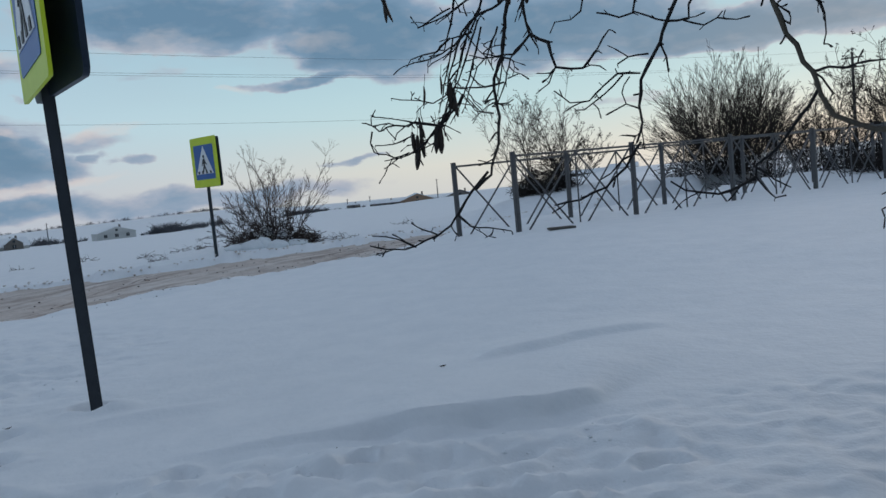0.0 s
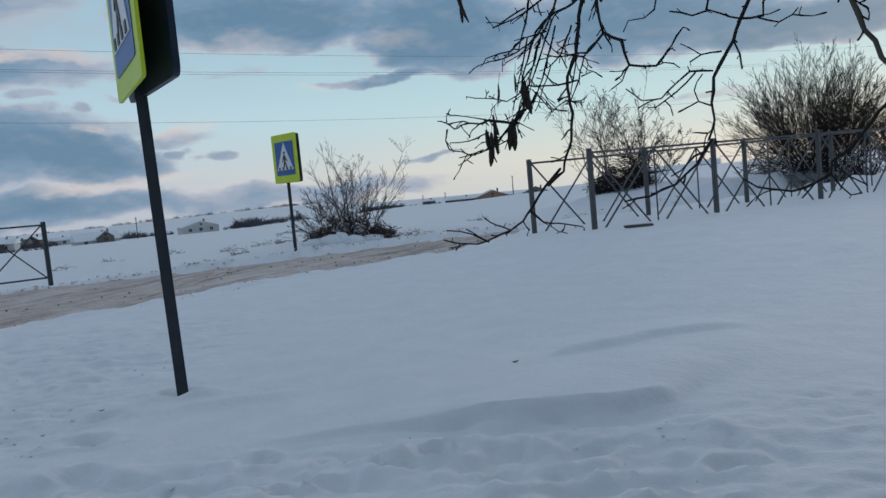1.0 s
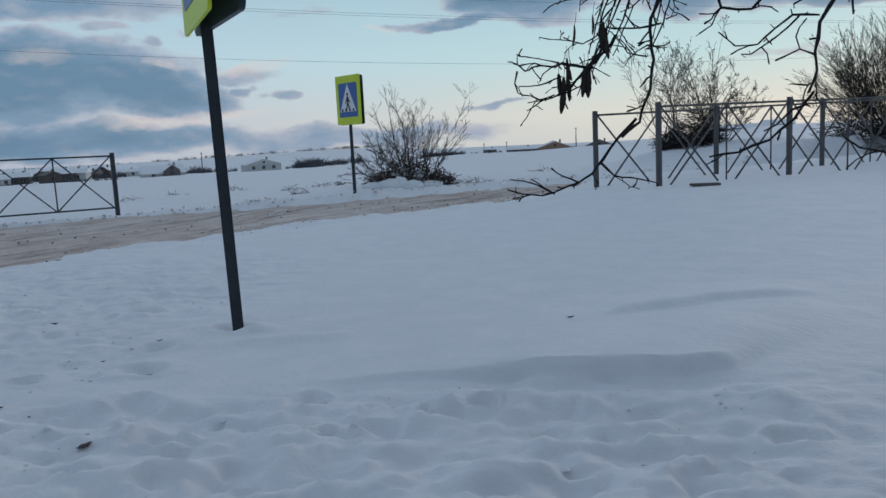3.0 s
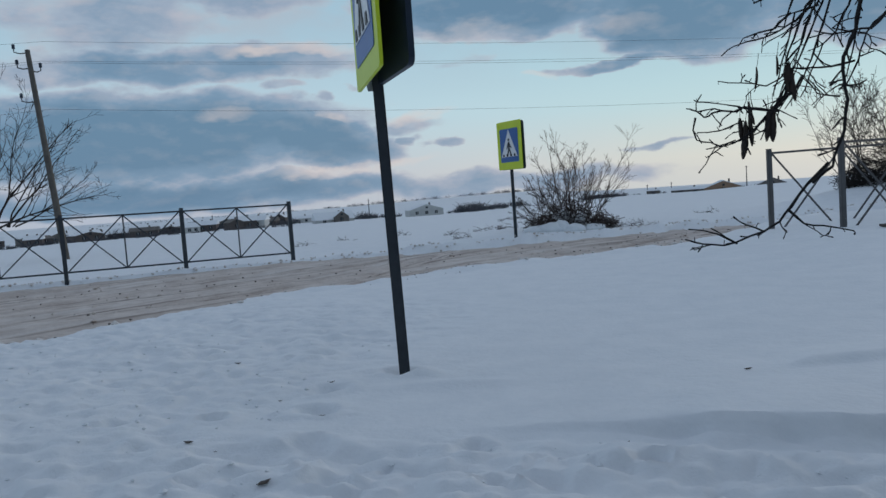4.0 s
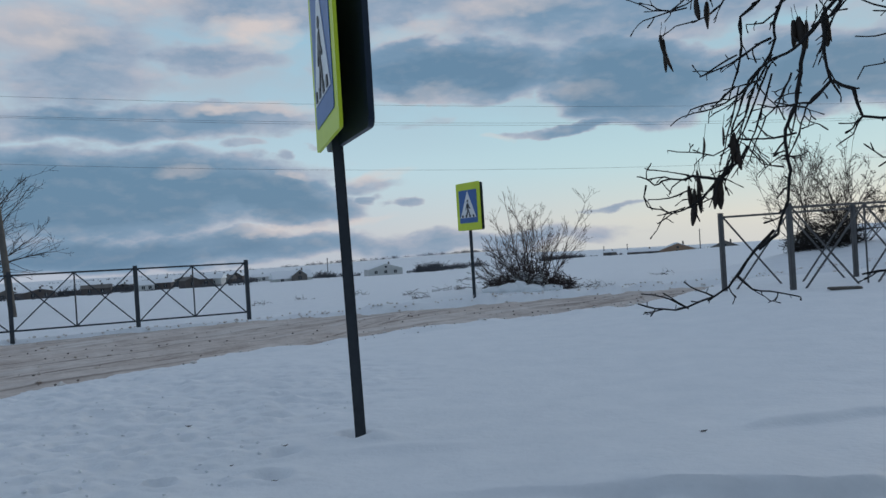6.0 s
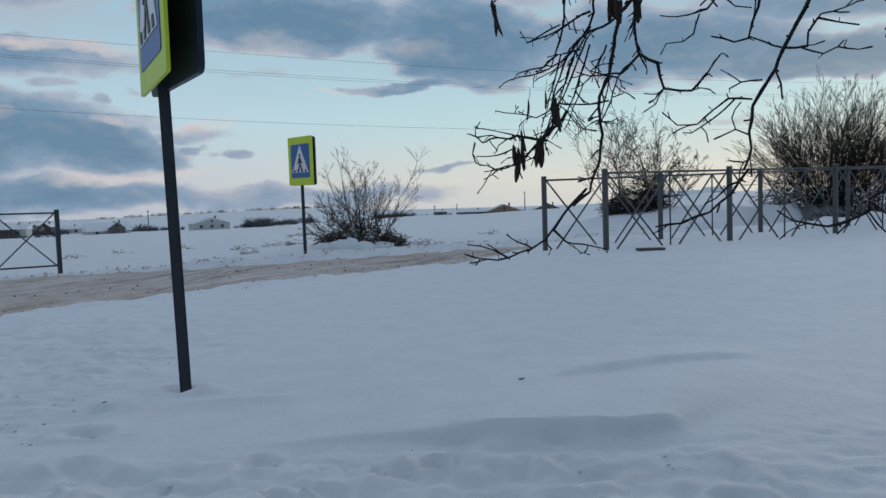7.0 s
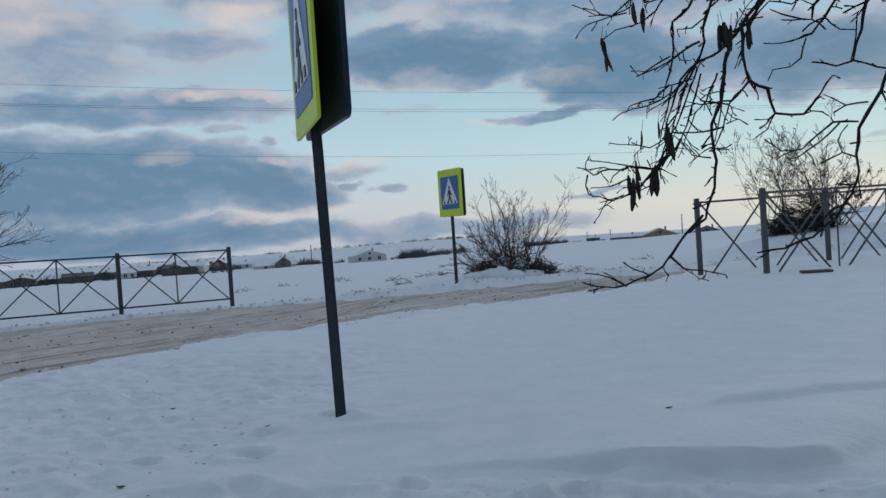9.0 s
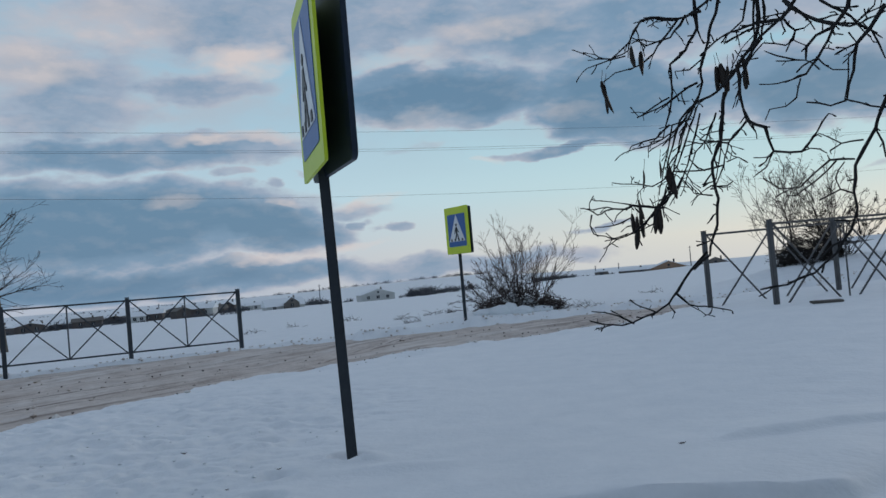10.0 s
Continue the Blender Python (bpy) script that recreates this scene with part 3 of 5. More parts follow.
# ---- pedestrian barriers ----
def barrier(name, label, a, b, h, mat, posts, thin, group, stout=2.6):
    """A straight run of barrier panels from a to b: posts, rails, crossed bars and centre bars."""
    a, b = Vector(a), Vector(b)
    root = thing(name, label, "fence", (a.x, a.y, float(ground_z(a.x, a.y))), group)
    o = Vector((a.x, a.y, root.location.z))
    u2 = Vector((b.x - a.x, b.y - a.y, 0)).normalized()
    turn = math.atan2(u2.y, u2.x)
    n = posts - 1
    pts = [a.lerp(b, i / n) for i in range(posts)]

    def bar(nm, p, q, size):
        d = q - p
        m = Matrix.Translation((p + q) / 2 - o) @ d.to_track_quat("X", "Z").to_matrix().to_4x4()
        bm = box_bm((d.length, size, size), (0, 0, 0), size * 0.12)
        bmesh.ops.transform(bm, matrix=m, verts=bm.verts)
        part(nm, bm, mat, root)

    for p in pts:
        g = float(ground_z(p.x, p.y))
        post = part("post", box_bm((thin * stout, thin * stout, p.z - g + 0.25), (0, 0, (p.z + g - 0.25) / 2 - o.z), 0.006), mat, root)
        post.location = (p.x - o.x, p.y - o.y, 0)
        post.rotation_euler = (0, 0, turn)
        cap = part("cap", box_bm((thin * (stout + 0.2), thin * (stout + 0.2), 0.010), (0, 0, 0.0), 0.004), mat, post)
        cap.location = (0, 0, p.z - o.z + 0.006)
    for i in range(n):
        p, q = pts[i] + Vector((0, 0, -0.05)), pts[i + 1] + Vector((0, 0, -0.05))
        lo = Vector((0, 0, -(h - 0.17)))
        ins = u2 * thin * 1.2
        bar("top_rail", p + ins, q - ins, thin)
        bar("bottom_rail", p + ins + lo, q - ins + lo, thin)
        m = (p + q) / 2
        bar("centre_bar", m, m + lo, thin * 0.7)
        for s, t in ((p + ins, m), (m, q - ins)):
            bar("cross_bar", s, t + lo, thin * 0.72)
            bar("cross_bar", s + lo + u2 * 0.01, t + u2 * 0.01, thin * 0.72)
    return root


GROUP_L, GROUP_R = "barriers along the road", "barriers along the footpath"
barrier("barrier", "dark painted steel barrier with crossed bars beside road", (-8.565, 13.83, 0.985), (-16.97, 4.88, 1.12), 1.13, FENCE_DARK, 7, 0.030, GROUP_L, 2.4)
barrier("barrier", "grey steel barrier with crossed bars along snowy footpath", (0.229, 12.32, 1.245), (13.47, 20.52, 1.40), 1.40, FENCE_GREY, 8, 0.030, GROUP_R, 2.05)
barrier("barrier", "grey steel barrier with crossed bars nearer the open snow", (1.06, 11.47, 1.305), (14.75, 19.80, 1.33), 1.40, FENCE_GREY, 8, 0.030, GROUP_R, 2.15)


# ---- the tree overhead: knobbly twigs and dry pods ----
trng = random.Random(7)
tree = thing("tree", "bare knobbly tree with dark hanging twigs and dry pods", "tree", (1.75, 0.45, float(ground_z(1.75, 0.45))))
TREE_O = Vector(tree.location)


def kinked(pts, rng, step=0.017, wobble=0.0032):
    """A twig's line: straight runs between nodes, each slightly out of line."""
    out = [Vector(pts[0])]
    for a, b in zip(pts[:-1], pts[1:]):
        a, b = Vector(a), Vector(b)
        n = max(1, int((b - a).length / step))
        for i in range(1, n + 1):
            p = a.lerp(b, i / n)
            if i < n:
                p += Vector((rng.uniform(-1, 1), rng.uniform(-1, 1), rng.uniform(-1, 1))) * wobble
            out.append(p)
    return out


def rounded(pts, rng):
    """A limb's line led smoothly through its bends, swerving a little between them."""
    pts = [Vector(p) for p in pts]
    out = [pts[0]]
    for i in range(len(pts) - 1):
        a, b = pts[i], pts[i + 1]
        p0, p3 = pts[max(0, i - 1)], pts[min(len(pts) - 1, i + 2)]
        span = (b - a).length
        m0, m1 = (b - p0) * 0.38, (p3 - a) * 0.38
        m0 = m0 * min(1.0, span / max(1e-6, m0.length))
        m1 = m1 * min(1.0, span / max(1e-6, m1.length))
        n = max(1, min(5, int(span / 0.022)))
        for k in range(1, n + 1):
            t = k / n
            t2, t3 = t * t, t * t * t
            p = a * (2 * t3 - 3 * t2 + 1) + m0 * (t3 - 2 * t2 + t) + b * (3 * t2 - 2 * t3) + m1 * (t3 - t2)
            if k < n:
                p += Vector((rng.uniform(-1, 1), rng.uniform(-1, 1), rng.uniform(-1, 1))) * min(0.0035, span * 0.06)
            out.append(p)
    return out


def twig(soup, start, d, length, r, rng, depth):
    """A short crooked side shoot with swollen nodes and, at first order, shoots of its own."""
    n = max(2, int(length / 0.011))
    p, pts, rad = Vector(start), [Vector(start)], [r]
    d = Vector(d).normalized()
    for i in range(n):
        d = (d + Vector((rng.uniform(-1, 1), rng.uniform(-1, 1), rng.uniform(-1, 0.8))) * 0.42).normalized()
        p = p + d * (length / n)
        pts.append(p)
        rad.append(r * (1 - 0.45 * (i + 1) / n) * (1.35 if rng.random() < 0.3 else 1.0))
        if depth and rng.random() < 0.30:
            twig(soup, p, d + Vector((rng.uniform(-1, 1), rng.uniform(-0.6, 0.6), rng.uniform(-1, 0.7))) * 1.1, length * rng.uniform(0.25, 0.6), r * 0.75, rng, depth - 1)
    pts.append(pts[-1] + d * 0.0025)
    rad[-1] *= 1.8
    rad.append(rad[-1] * 0.5)
    soup.tube(pts, rad, 5)


def limb(r0, r1, mat, twiggy, *pts):
    """One limb from its thick to its thin end, with its side shoots."""
    line = kinked(rounded([Vector(p) - TREE_O for p in pts], trng), trng, 0.013, 0.0016)
    n = len(line)
    rad = []
    for i in range(n):
        r = (1.0 if r0 < 0.004 else 0.90) * (r0 + (r1 - r0) * i / max(1, n - 1))
        rad.append(r * (1.32 if trng.random() < 0.2 else trng.uniform(0.92, 1.06)))
    s = Soup()
    s.tube(line, rad, 7)
    body = s.made("limb", mat, tree)
    w = Soup()
    for i in range(1, n):
        if trng.random() < 0.29 * twiggy:
            d = (line[i] - line[i - 1]).normalized()
            side = Vector((trng.uniform(-1, 1), trng.uniform(-0.7, 0.7), trng.uniform(-0.9, 0.6)))
            twig(w, line[i], d * 0.5 + side, trng.uniform(0.008, 0.048), max(0.0011, min(0.0016, rad[i] * 0.65)), trng, 1)
        elif trng.random() < 0.52:
            d = Vector((trng.uniform(-1, 1), trng.uniform(-1, 1), trng.uniform(-1, 1))).normalized()
            k = min(0.0016, rad[i] * 0.6)
            spur = rad[i] + trng.uniform(0.002, 0.009)
            w.tube([line[i], line[i] + d * spur * 0.7, line[i] + d * spur], [k, k * 0.8, k * 0.95], 5)
    if w.v:
        tagged(w.made("side_shoot", BARK, body), kind="stuff")
    return body


def pod(at, length, half):
    """A flat dry pod hanging from its stalk, slightly twisted."""
    a = Vector(at) - TREE_O
    s = Soup()
    lean = Vector((trng.uniform(-0.12, 0.12), trng.uniform(-0.1, 0.1), -1)).normalized()
    bend = Vector((trng.uniform(-1, 1), trng.uniform(-1, 1), 0)) * 0.20
    turn = trng.uniform(0, 3.1)
    base = 0
    rows = 12
    for i in range(rows + 1):
        t = i / rows
        c = a + lean * (length * t) + bend * length * (t * t)
        w = half * (math.sin(math.pi * min(1, 0.06 + 0.92 * t)) ** 0.55) * (0.92 + 0.16 * trng.random()) * 1.45
        ang = turn + 0.8 * t
        u, v = Vector((math.cos(ang), math.sin(ang), 0)), Vector((-math.sin(ang), math.cos(ang), 0))
        for k in range(8):
            q = 2 * math.pi * k / 8
            s.v.append(c + u * (w * math.cos(q)) + v * (w * 0.5 * math.sin(q)))
    for i in range(rows):
        for k in range(8):
            s.f.append((i * 8 + k, i * 8 + (k + 1) % 8, (i + 1) * 8 + (k + 1) % 8, (i + 1) * 8 + k))
    s.f.append(tuple(reversed(range(8))))
    s.f.append(tuple(rows * 8 + k for k in range(8)))
    ob = s.made("seed_pod", POD, tree, "dry dark brown seed pod")
    st = Soup()
    st.tube(kinked([a + Vector((trng.uniform(-0.006, 0.006), 0, 0.022)), a + lean * 0.002], trng, 0.008, 0.001), [0.0006] * 20, 4)
    st.made("stalk", POD, ob)


trunk = Soup()
tl = [Vector((0, 0, -0.3)), Vector((0.02, 0, 0.4)), Vector((-0.02, 0.03, 1.0)), Vector((-0.08, 0.06, 1.7)), Vector((-0.10, 0.05, 2.6)), Vector((-0.02, 0.1, 3.4))]
trunk.tube(kinked(tl, trng, 0.15, 0.008), np.linspace(0.13, 0.05, 40).tolist(), 14)
trunk.made("trunk", LIMB_BARK, tree)
# crown boughs above and behind the viewer
limb(0.055, 0.008, LIMB_BARK, 0.3, (1.70, 0.52, 3.30), (1.62, 0.20, 3.90), (1.40, -0.30, 4.50), (1.30, -0.60, 5.20))
limb(0.050, 0.008, LIMB_BARK, 0.3, (1.72, 0.55, 3.35), (2.05, 0.50, 4.00), (2.50, 0.20, 4.60), (2.70, 0.10, 5.30))
limb(0.035, 0.006, LIMB_BARK, 0.3, (1.66, 0.50, 2.60), (1.95, 0.10, 3.00), (2.40, -0.50, 3.30), (2.60, -0.90, 3.80))
# boughs from the trunk to the hanging limbs
limb(0.035, 0.012, LIMB_BARK, 0.3, (1.67, 0.50, 1.80), (1.35, 0.80, 2.10), (0.85, 1.15, 2.15), (0.45, 1.42, 1.95), (0.226, 1.539, 1.576))
limb(0.020, 0.006, LIMB_BARK, 0.3, (0.85, 1.15, 2.15), (0.55, 1.40, 1.95), (0.30, 1.52, 1.75), (0.173, 1.551, 1.550))
limb(0.014, 0.006, LIMB_BARK, 0.3, (0.85, 1.15, 2.15), (0.55, 1.30, 1.85), (0.33, 1.43, 1.68), (0.266, 1.476, 1.535))
limb(0.016, 0.005, LIMB_BARK, 0.3, (1.35, 0.80, 2.10), (0.90, 1.05, 1.85), (0.58, 1.20, 1.60), (0.46, 1.24, 1.40))
limb(0.026, 0.010, LIMB_BARK, 0.3, (1.70, 0.50, 1.35), (1.30, 0.66, 1.25), (0.95, 0.95, 1.06), (0.70, 1.14, 1.03))
limb(0.0042, 0.0011, BARK, 1.25, (0.226, 1.539, 1.576), (0.212, 1.575, 1.487), (0.196, 1.592, 1.448), (0.177, 1.612, 1.392), (0.164, 1.631, 1.327), (0.112, 1.647, 1.266), (0.062, 1.654, 1.246), (0.013, 1.657, 1.238))
limb(0.0042, 0.0013, BARK, 1.25, (0.173, 1.551, 1.550), (0.170, 1.565, 1.492), (0.171, 1.575, 1.442), (0.147, 1.581, 1.406), (0.117, 1.583, 1.384), (0.112, 1.594, 1.312), (0.092, 1.599, 1.251))
limb(0.0046, 0.0016, BARK, 1.25, (0.266, 1.476, 1.535), (0.273, 1.516, 1.438), (0.258, 1.541, 1.383), (0.204, 1.566, 1.325), (0.163, 1.581, 1.308), (0.125, 1.596, 1.279), (0.108, 1.612, 1.235), (0.093, 1.626, 1.195))
limb(0.0034, 0.0022, BARK, 1.25, (0.207, 1.548, 1.311), (0.198, 1.559, 1.263), (0.193, 1.567, 1.229), (0.175, 1.575, 1.190), (0.180, 1.583, 1.123), (0.174, 1.587, 1.075), (0.156, 1.591, 1.020), (0.125, 1.593, 0.995))
limb(0.0026, 0.0012, BARK, 1.25, (0.152, 1.616, 1.027), (0.120, 1.612, 0.995), (0.092, 1.606, 0.957), (0.049, 1.598, 0.919), (-0.015, 1.588, 0.899), (-0.077, 1.578, 0.913))
limb(0.0019, 0.0011, BARK, 1.25, (0.089, 1.604, 0.952), (0.111, 1.603, 0.929), (0.151, 1.602, 0.922), (0.183, 1.601, 0.914))
limb(0.0017, 0.001, BARK, 1.25, (0.049, 1.600, 0.919), (0.023, 1.599, 0.931), (0.001, 1.599, 0.946))
limb(0.0018, 0.0011, BARK, 1.25, (0.007, 1.586, 0.901), (-0.024, 1.585, 0.919), (-0.071, 1.580, 0.930))
limb(0.003, 0.0011, BARK, 1.25, (0.228, 1.499, 1.348), (0.230, 1.509, 1.295), (0.238, 1.516, 1.251), (0.208, 1.521, 1.221), (0.156, 1.522, 1.228))
limb(0.003, 0.0011, BARK, 1.25, (0.237, 1.496, 1.248), (0.264, 1.488, 1.231), (0.273, 1.483, 1.188), (0.296, 1.473, 1.182), (0.314, 1.463, 1.180), (0.338, 1.448, 1.208), (0.355, 1.434, 1.233))
limb(0.0014, 0.0009, BARK, 1.25, (0.274, 1.490, 1.189), (0.261, 1.493, 1.164), (0.242, 1.496, 1.152))
limb(0.003, 0.0011, BARK, 1.25, (0.259, 1.509, 1.533), (0.188, 1.548, 1.478), (0.153, 1.570, 1.465), (0.071, 1.583, 1.474), (0.046, 1.607, 1.445), (0.004, 1.627, 1.421), (-0.043, 1.641, 1.415))
limb(0.0014, 0.0009, BARK, 1.25, (0.033, 1.645, 1.428), (-0.025, 1.640, 1.430), (-0.063, 1.630, 1.451))
limb(0.003, 0.0011, BARK, 1.25, (0.318, 1.402, 1.416), (0.299, 1.435, 1.397), (0.253, 1.464, 1.403), (0.209, 1.494, 1.399), (0.170, 1.526, 1.379))
limb(0.003, 0.0011, BARK, 1.25, (0.302, 1.403, 1.419), (0.331, 1.371, 1.378), (0.367, 1.333, 1.349), (0.389, 1.293, 1.338), (0.410, 1.249, 1.338))
limb(0.003, 0.0011, BARK, 1.25, (0.378, 1.238, 1.403), (0.369, 1.273, 1.360), (0.354, 1.301, 1.342), (0.332, 1.333, 1.304), (0.318, 1.359, 1.288), (0.278, 1.385, 1.284))
limb(0.0014, 0.0009, BARK, 1.25, (0.315, 1.400, 1.290), (0.307, 1.406, 1.261), (0.291, 1.409, 1.250), (0.266, 1.412, 1.249))
limb(0.0024, 0.0009, BARK, 1.25, (0.080, 1.633, 1.119), (0.041, 1.581, 1.123), (-0.006, 1.527, 1.121), (-0.031, 1.475, 1.110), (-0.053, 1.421, 1.122))
limb(0.0024, 0.0009, BARK, 1.25, (0.103, 1.650, 1.162), (0.058, 1.635, 1.110), (0.026, 1.617, 1.080), (-0.011, 1.597, 1.066), (-0.036, 1.577, 1.049))
limb(0.0024, 0.0009, BARK, 1.25, (0.120, 1.649, 1.176), (0.074, 1.653, 1.121), (0.050, 1.654, 1.073))
limb(0.0024, 0.0009, BARK, 1.25, (0.105, 1.636, 1.279), (0.077, 1.639, 1.256), (0.029, 1.638, 1.247), (0.021, 1.639, 1.235))
limb(0.0031, 0.0016, BARK, 0.95, (0.440, 1.220, 1.309), (0.423, 1.231, 1.268), (0.408, 1.237, 1.237), (0.393, 1.243, 1.206), (0.383, 1.246, 1.179), (0.365, 1.250, 1.150), (0.354, 1.251, 1.131), (0.349, 1.251, 1.096), (0.351, 1.248, 1.072), (0.341, 1.247, 1.045))
limb(0.0019, 0.0011, BARK, 0.95, (0.332, 1.188, 1.044), (0.310, 1.187, 1.013), (0.281, 1.185, 0.989), (0.246, 1.184, 0.976), (0.211, 1.182, 0.972))
limb(0.0014, 0.0009, BARK, 0.95, (0.323, 1.180, 1.030), (0.306, 1.182, 1.024), (0.289, 1.185, 1.007), (0.275, 1.186, 1.000))
limb(0.0014, 0.0009, BARK, 0.95, (0.393, 1.243, 1.206), (0.369, 1.247, 1.216), (0.349, 1.250, 1.225), (0.355, 1.243, 1.254), (0.357, 1.237, 1.283))
limb(0.0014, 0.0009, BARK, 0.95, (0.351, 1.250, 1.223), (0.331, 1.254, 1.219), (0.301, 1.258, 1.229))
limb(0.0018, 0.0008, BARK, 0.95, (0.393, 1.243, 1.206), (0.421, 1.236, 1.205), (0.421, 1.233, 1.223), (0.435, 1.225, 1.245), (0.462, 1.216, 1.250), (0.481, 1.205, 1.272))
limb(0.0014, 0.0009, BARK, 0.95, (0.414, 1.238, 1.204), (0.440, 1.232, 1.194), (0.456, 1.226, 1.201), (0.463, 1.223, 1.209))
limb(0.0014, 0.0009, BARK, 0.95, (0.356, 1.259, 1.141), (0.325, 1.265, 1.144), (0.305, 1.270, 1.129), (0.285, 1.275, 1.111), (0.258, 1.278, 1.111))
limb(0.0014, 0.0009, BARK, 0.95, (0.333, 1.264, 1.142), (0.305, 1.271, 1.117), (0.277, 1.276, 1.099), (0.265, 1.278, 1.100))
limb(0.0014, 0.0009, BARK, 0.95, (0.368, 1.254, 1.166), (0.341, 1.260, 1.165), (0.326, 1.264, 1.157))
limb(0.0014, 0.0009, BARK, 0.95, (0.383, 1.249, 1.179), (0.391, 1.250, 1.159), (0.393, 1.251, 1.138))
limb(0.0014, 0.0009, BARK, 0.95, (0.352, 1.264, 1.093), (0.335, 1.267, 1.101), (0.330, 1.267, 1.117))
limb(0.0014, 0.0009, BARK, 0.95, (0.345, 1.267, 1.055), (0.326, 1.270, 1.058))
limb(0.0014, 0.0009, BARK, 0.95, (0.432, 1.227, 1.240), (0.456, 1.221, 1.232), (0.479, 1.215, 1.226))
# paler bark colour here imitates haze and blur over this limb
limb(0.0028, 0.004, LIMB_BARK, 0.95, (0.512, 1.199, 1.297), (0.518, 1.207, 1.254), (0.525, 1.212, 1.214), (0.541, 1.212, 1.169), (0.553, 1.209, 1.153), (0.560, 1.209, 1.130), (0.572, 1.205, 1.114), (0.579, 1.204, 1.084), (0.593, 1.199, 1.055), (0.637, 1.179, 1.031), (0.690, 1.151, 1.026))
limb(0.0021, 0.0011, BARK, 0.95, (0.572, 1.205, 1.115), (0.588, 1.198, 1.119), (0.607, 1.190, 1.115), (0.648, 1.170, 1.119))
limb(0.0014, 0.0009, BARK, 0.95, (0.527, 1.204, 1.253), (0.549, 1.199, 1.234), (0.562, 1.195, 1.226), (0.572, 1.192, 1.216), (0.584, 1.192, 1.188), (0.586, 1.195, 1.163), (0.583, 1.197, 1.149))
limb(0.0014, 0.0009, BARK, 0.95, (0.572, 1.192, 1.216), (0.600, 1.180, 1.216), (0.623, 1.169, 1.223))
limb(0.0014, 0.0009, BARK, 0.95, (0.531, 1.210, 1.210), (0.549, 1.200, 1.225), (0.561, 1.190, 1.254))
limb(0.0025, 0.0016, BARK, 0.95, (0.576, 1.205, 1.091), (0.545, 1.214, 1.047), (0.524, 1.216, 1.021), (0.495, 1.221, 1.000), (0.491, 1.216, 0.983))
limb(0.0021, 0.0012, BARK, 0.95, (0.491, 1.216, 0.983), (0.472, 1.222, 0.973), (0.444, 1.230, 0.964), (0.402, 1.242, 0.973), (0.384, 1.247, 0.987))
limb(0.0014, 0.0009, BARK, 0.95, (0.491, 1.216, 0.983), (0.502, 1.212, 0.965), (0.512, 1.207, 0.953), (0.525, 1.203, 0.955))
limb(0.0014, 0.0009, BARK, 0.95, (0.493, 1.216, 0.996), (0.512, 1.209, 0.978), (0.531, 1.201, 0.965))
limb(0.0014, 0.0009, BARK, 0.95, (0.706, 1.117, 1.006), (0.683, 1.129, 0.953), (0.650, 1.147, 0.935), (0.628, 1.159, 0.928))
limb(0.0014, 0.0009, BARK, 0.95, (0.672, 1.135, 0.946), (0.652, 1.148, 0.955), (0.629, 1.160, 0.947))
limb(0.0018, 0.0009, BARK, 1.25, (0.163, 1.589, 1.317), (0.147, 1.594, 1.289), (0.124, 1.600, 1.250), (0.112, 1.605, 1.210), (0.099, 1.609, 1.170))
limb(0.0018, 0.0009, BARK, 1.25, (0.157, 1.612, 1.301), (0.128, 1.623, 1.232), (0.094, 1.629, 1.172), (0.070, 1.632, 1.120), (0.035, 1.633, 1.079))
limb(0.0018, 0.0009, BARK, 1.25, (0.146, 1.616, 1.282), (0.110, 1.617, 1.275), (0.097, 1.624, 1.225), (0.078, 1.630, 1.163))
limb(0.0018, 0.0009, BARK, 1.25, (0.190, 1.584, 1.282), (0.168, 1.592, 1.234), (0.148, 1.595, 1.216), (0.130, 1.599, 1.176), (0.113, 1.602, 1.136))
limb(0.0018, 0.0009, BARK, 1.25, (0.205, 1.571, 1.298), (0.195, 1.582, 1.229), (0.187, 1.587, 1.190), (0.175, 1.591, 1.150))
limb(0.0014, 0.0009, BARK, 1.25, (0.206, 1.572, 1.222), (0.158, 1.573, 1.227), (0.134, 1.572, 1.235))
limb(0.0018, 0.0009, BARK, 1.25, (0.197, 1.627, 1.188), (0.146, 1.629, 1.183), (0.105, 1.628, 1.187), (0.062, 1.629, 1.162), (-0.014, 1.623, 1.178))
limb(0.0014, 0.0009, BARK, 1.25, (0.171, 1.602, 1.131), (0.138, 1.602, 1.139), (0.120, 1.600, 1.167))
limb(0.0014, 0.0009, BARK, 1.25, (0.110, 1.608, 1.327), (0.082, 1.610, 1.315), (0.050, 1.611, 1.298), (0.042, 1.609, 1.309))
limb(0.0014, 0.0009, BARK, 1.25, (0.061, 1.602, 1.119), (-0.001, 1.597, 1.135), (-0.037, 1.593, 1.143))
limb(0.0014, 0.0009, BARK, 1.25, (0.025, 1.581, 1.105), (-0.013, 1.578, 1.092), (-0.049, 1.575, 1.092))
limb(0.0014, 0.0009, BARK, 1.25, (0.011, 1.601, 1.075), (-0.021, 1.598, 1.067), (-0.033, 1.598, 1.049))
limb(0.0018, 0.0009, BARK, 1.25, (0.239, 1.545, 1.254), (0.215, 1.550, 1.233), (0.205, 1.552, 1.219), (0.194, 1.557, 1.181), (0.177, 1.561, 1.146))
limb(0.0018, 0.0009, BARK, 1.25, (0.093, 1.630, 1.161), (0.057, 1.633, 1.089), (0.014, 1.631, 1.075))
limb(0.0018, 0.0009, BARK, 1.25, (0.162, 1.604, 1.288), (0.144, 1.613, 1.234), (0.131, 1.617, 1.194), (0.114, 1.621, 1.158), (0.080, 1.623, 1.119))
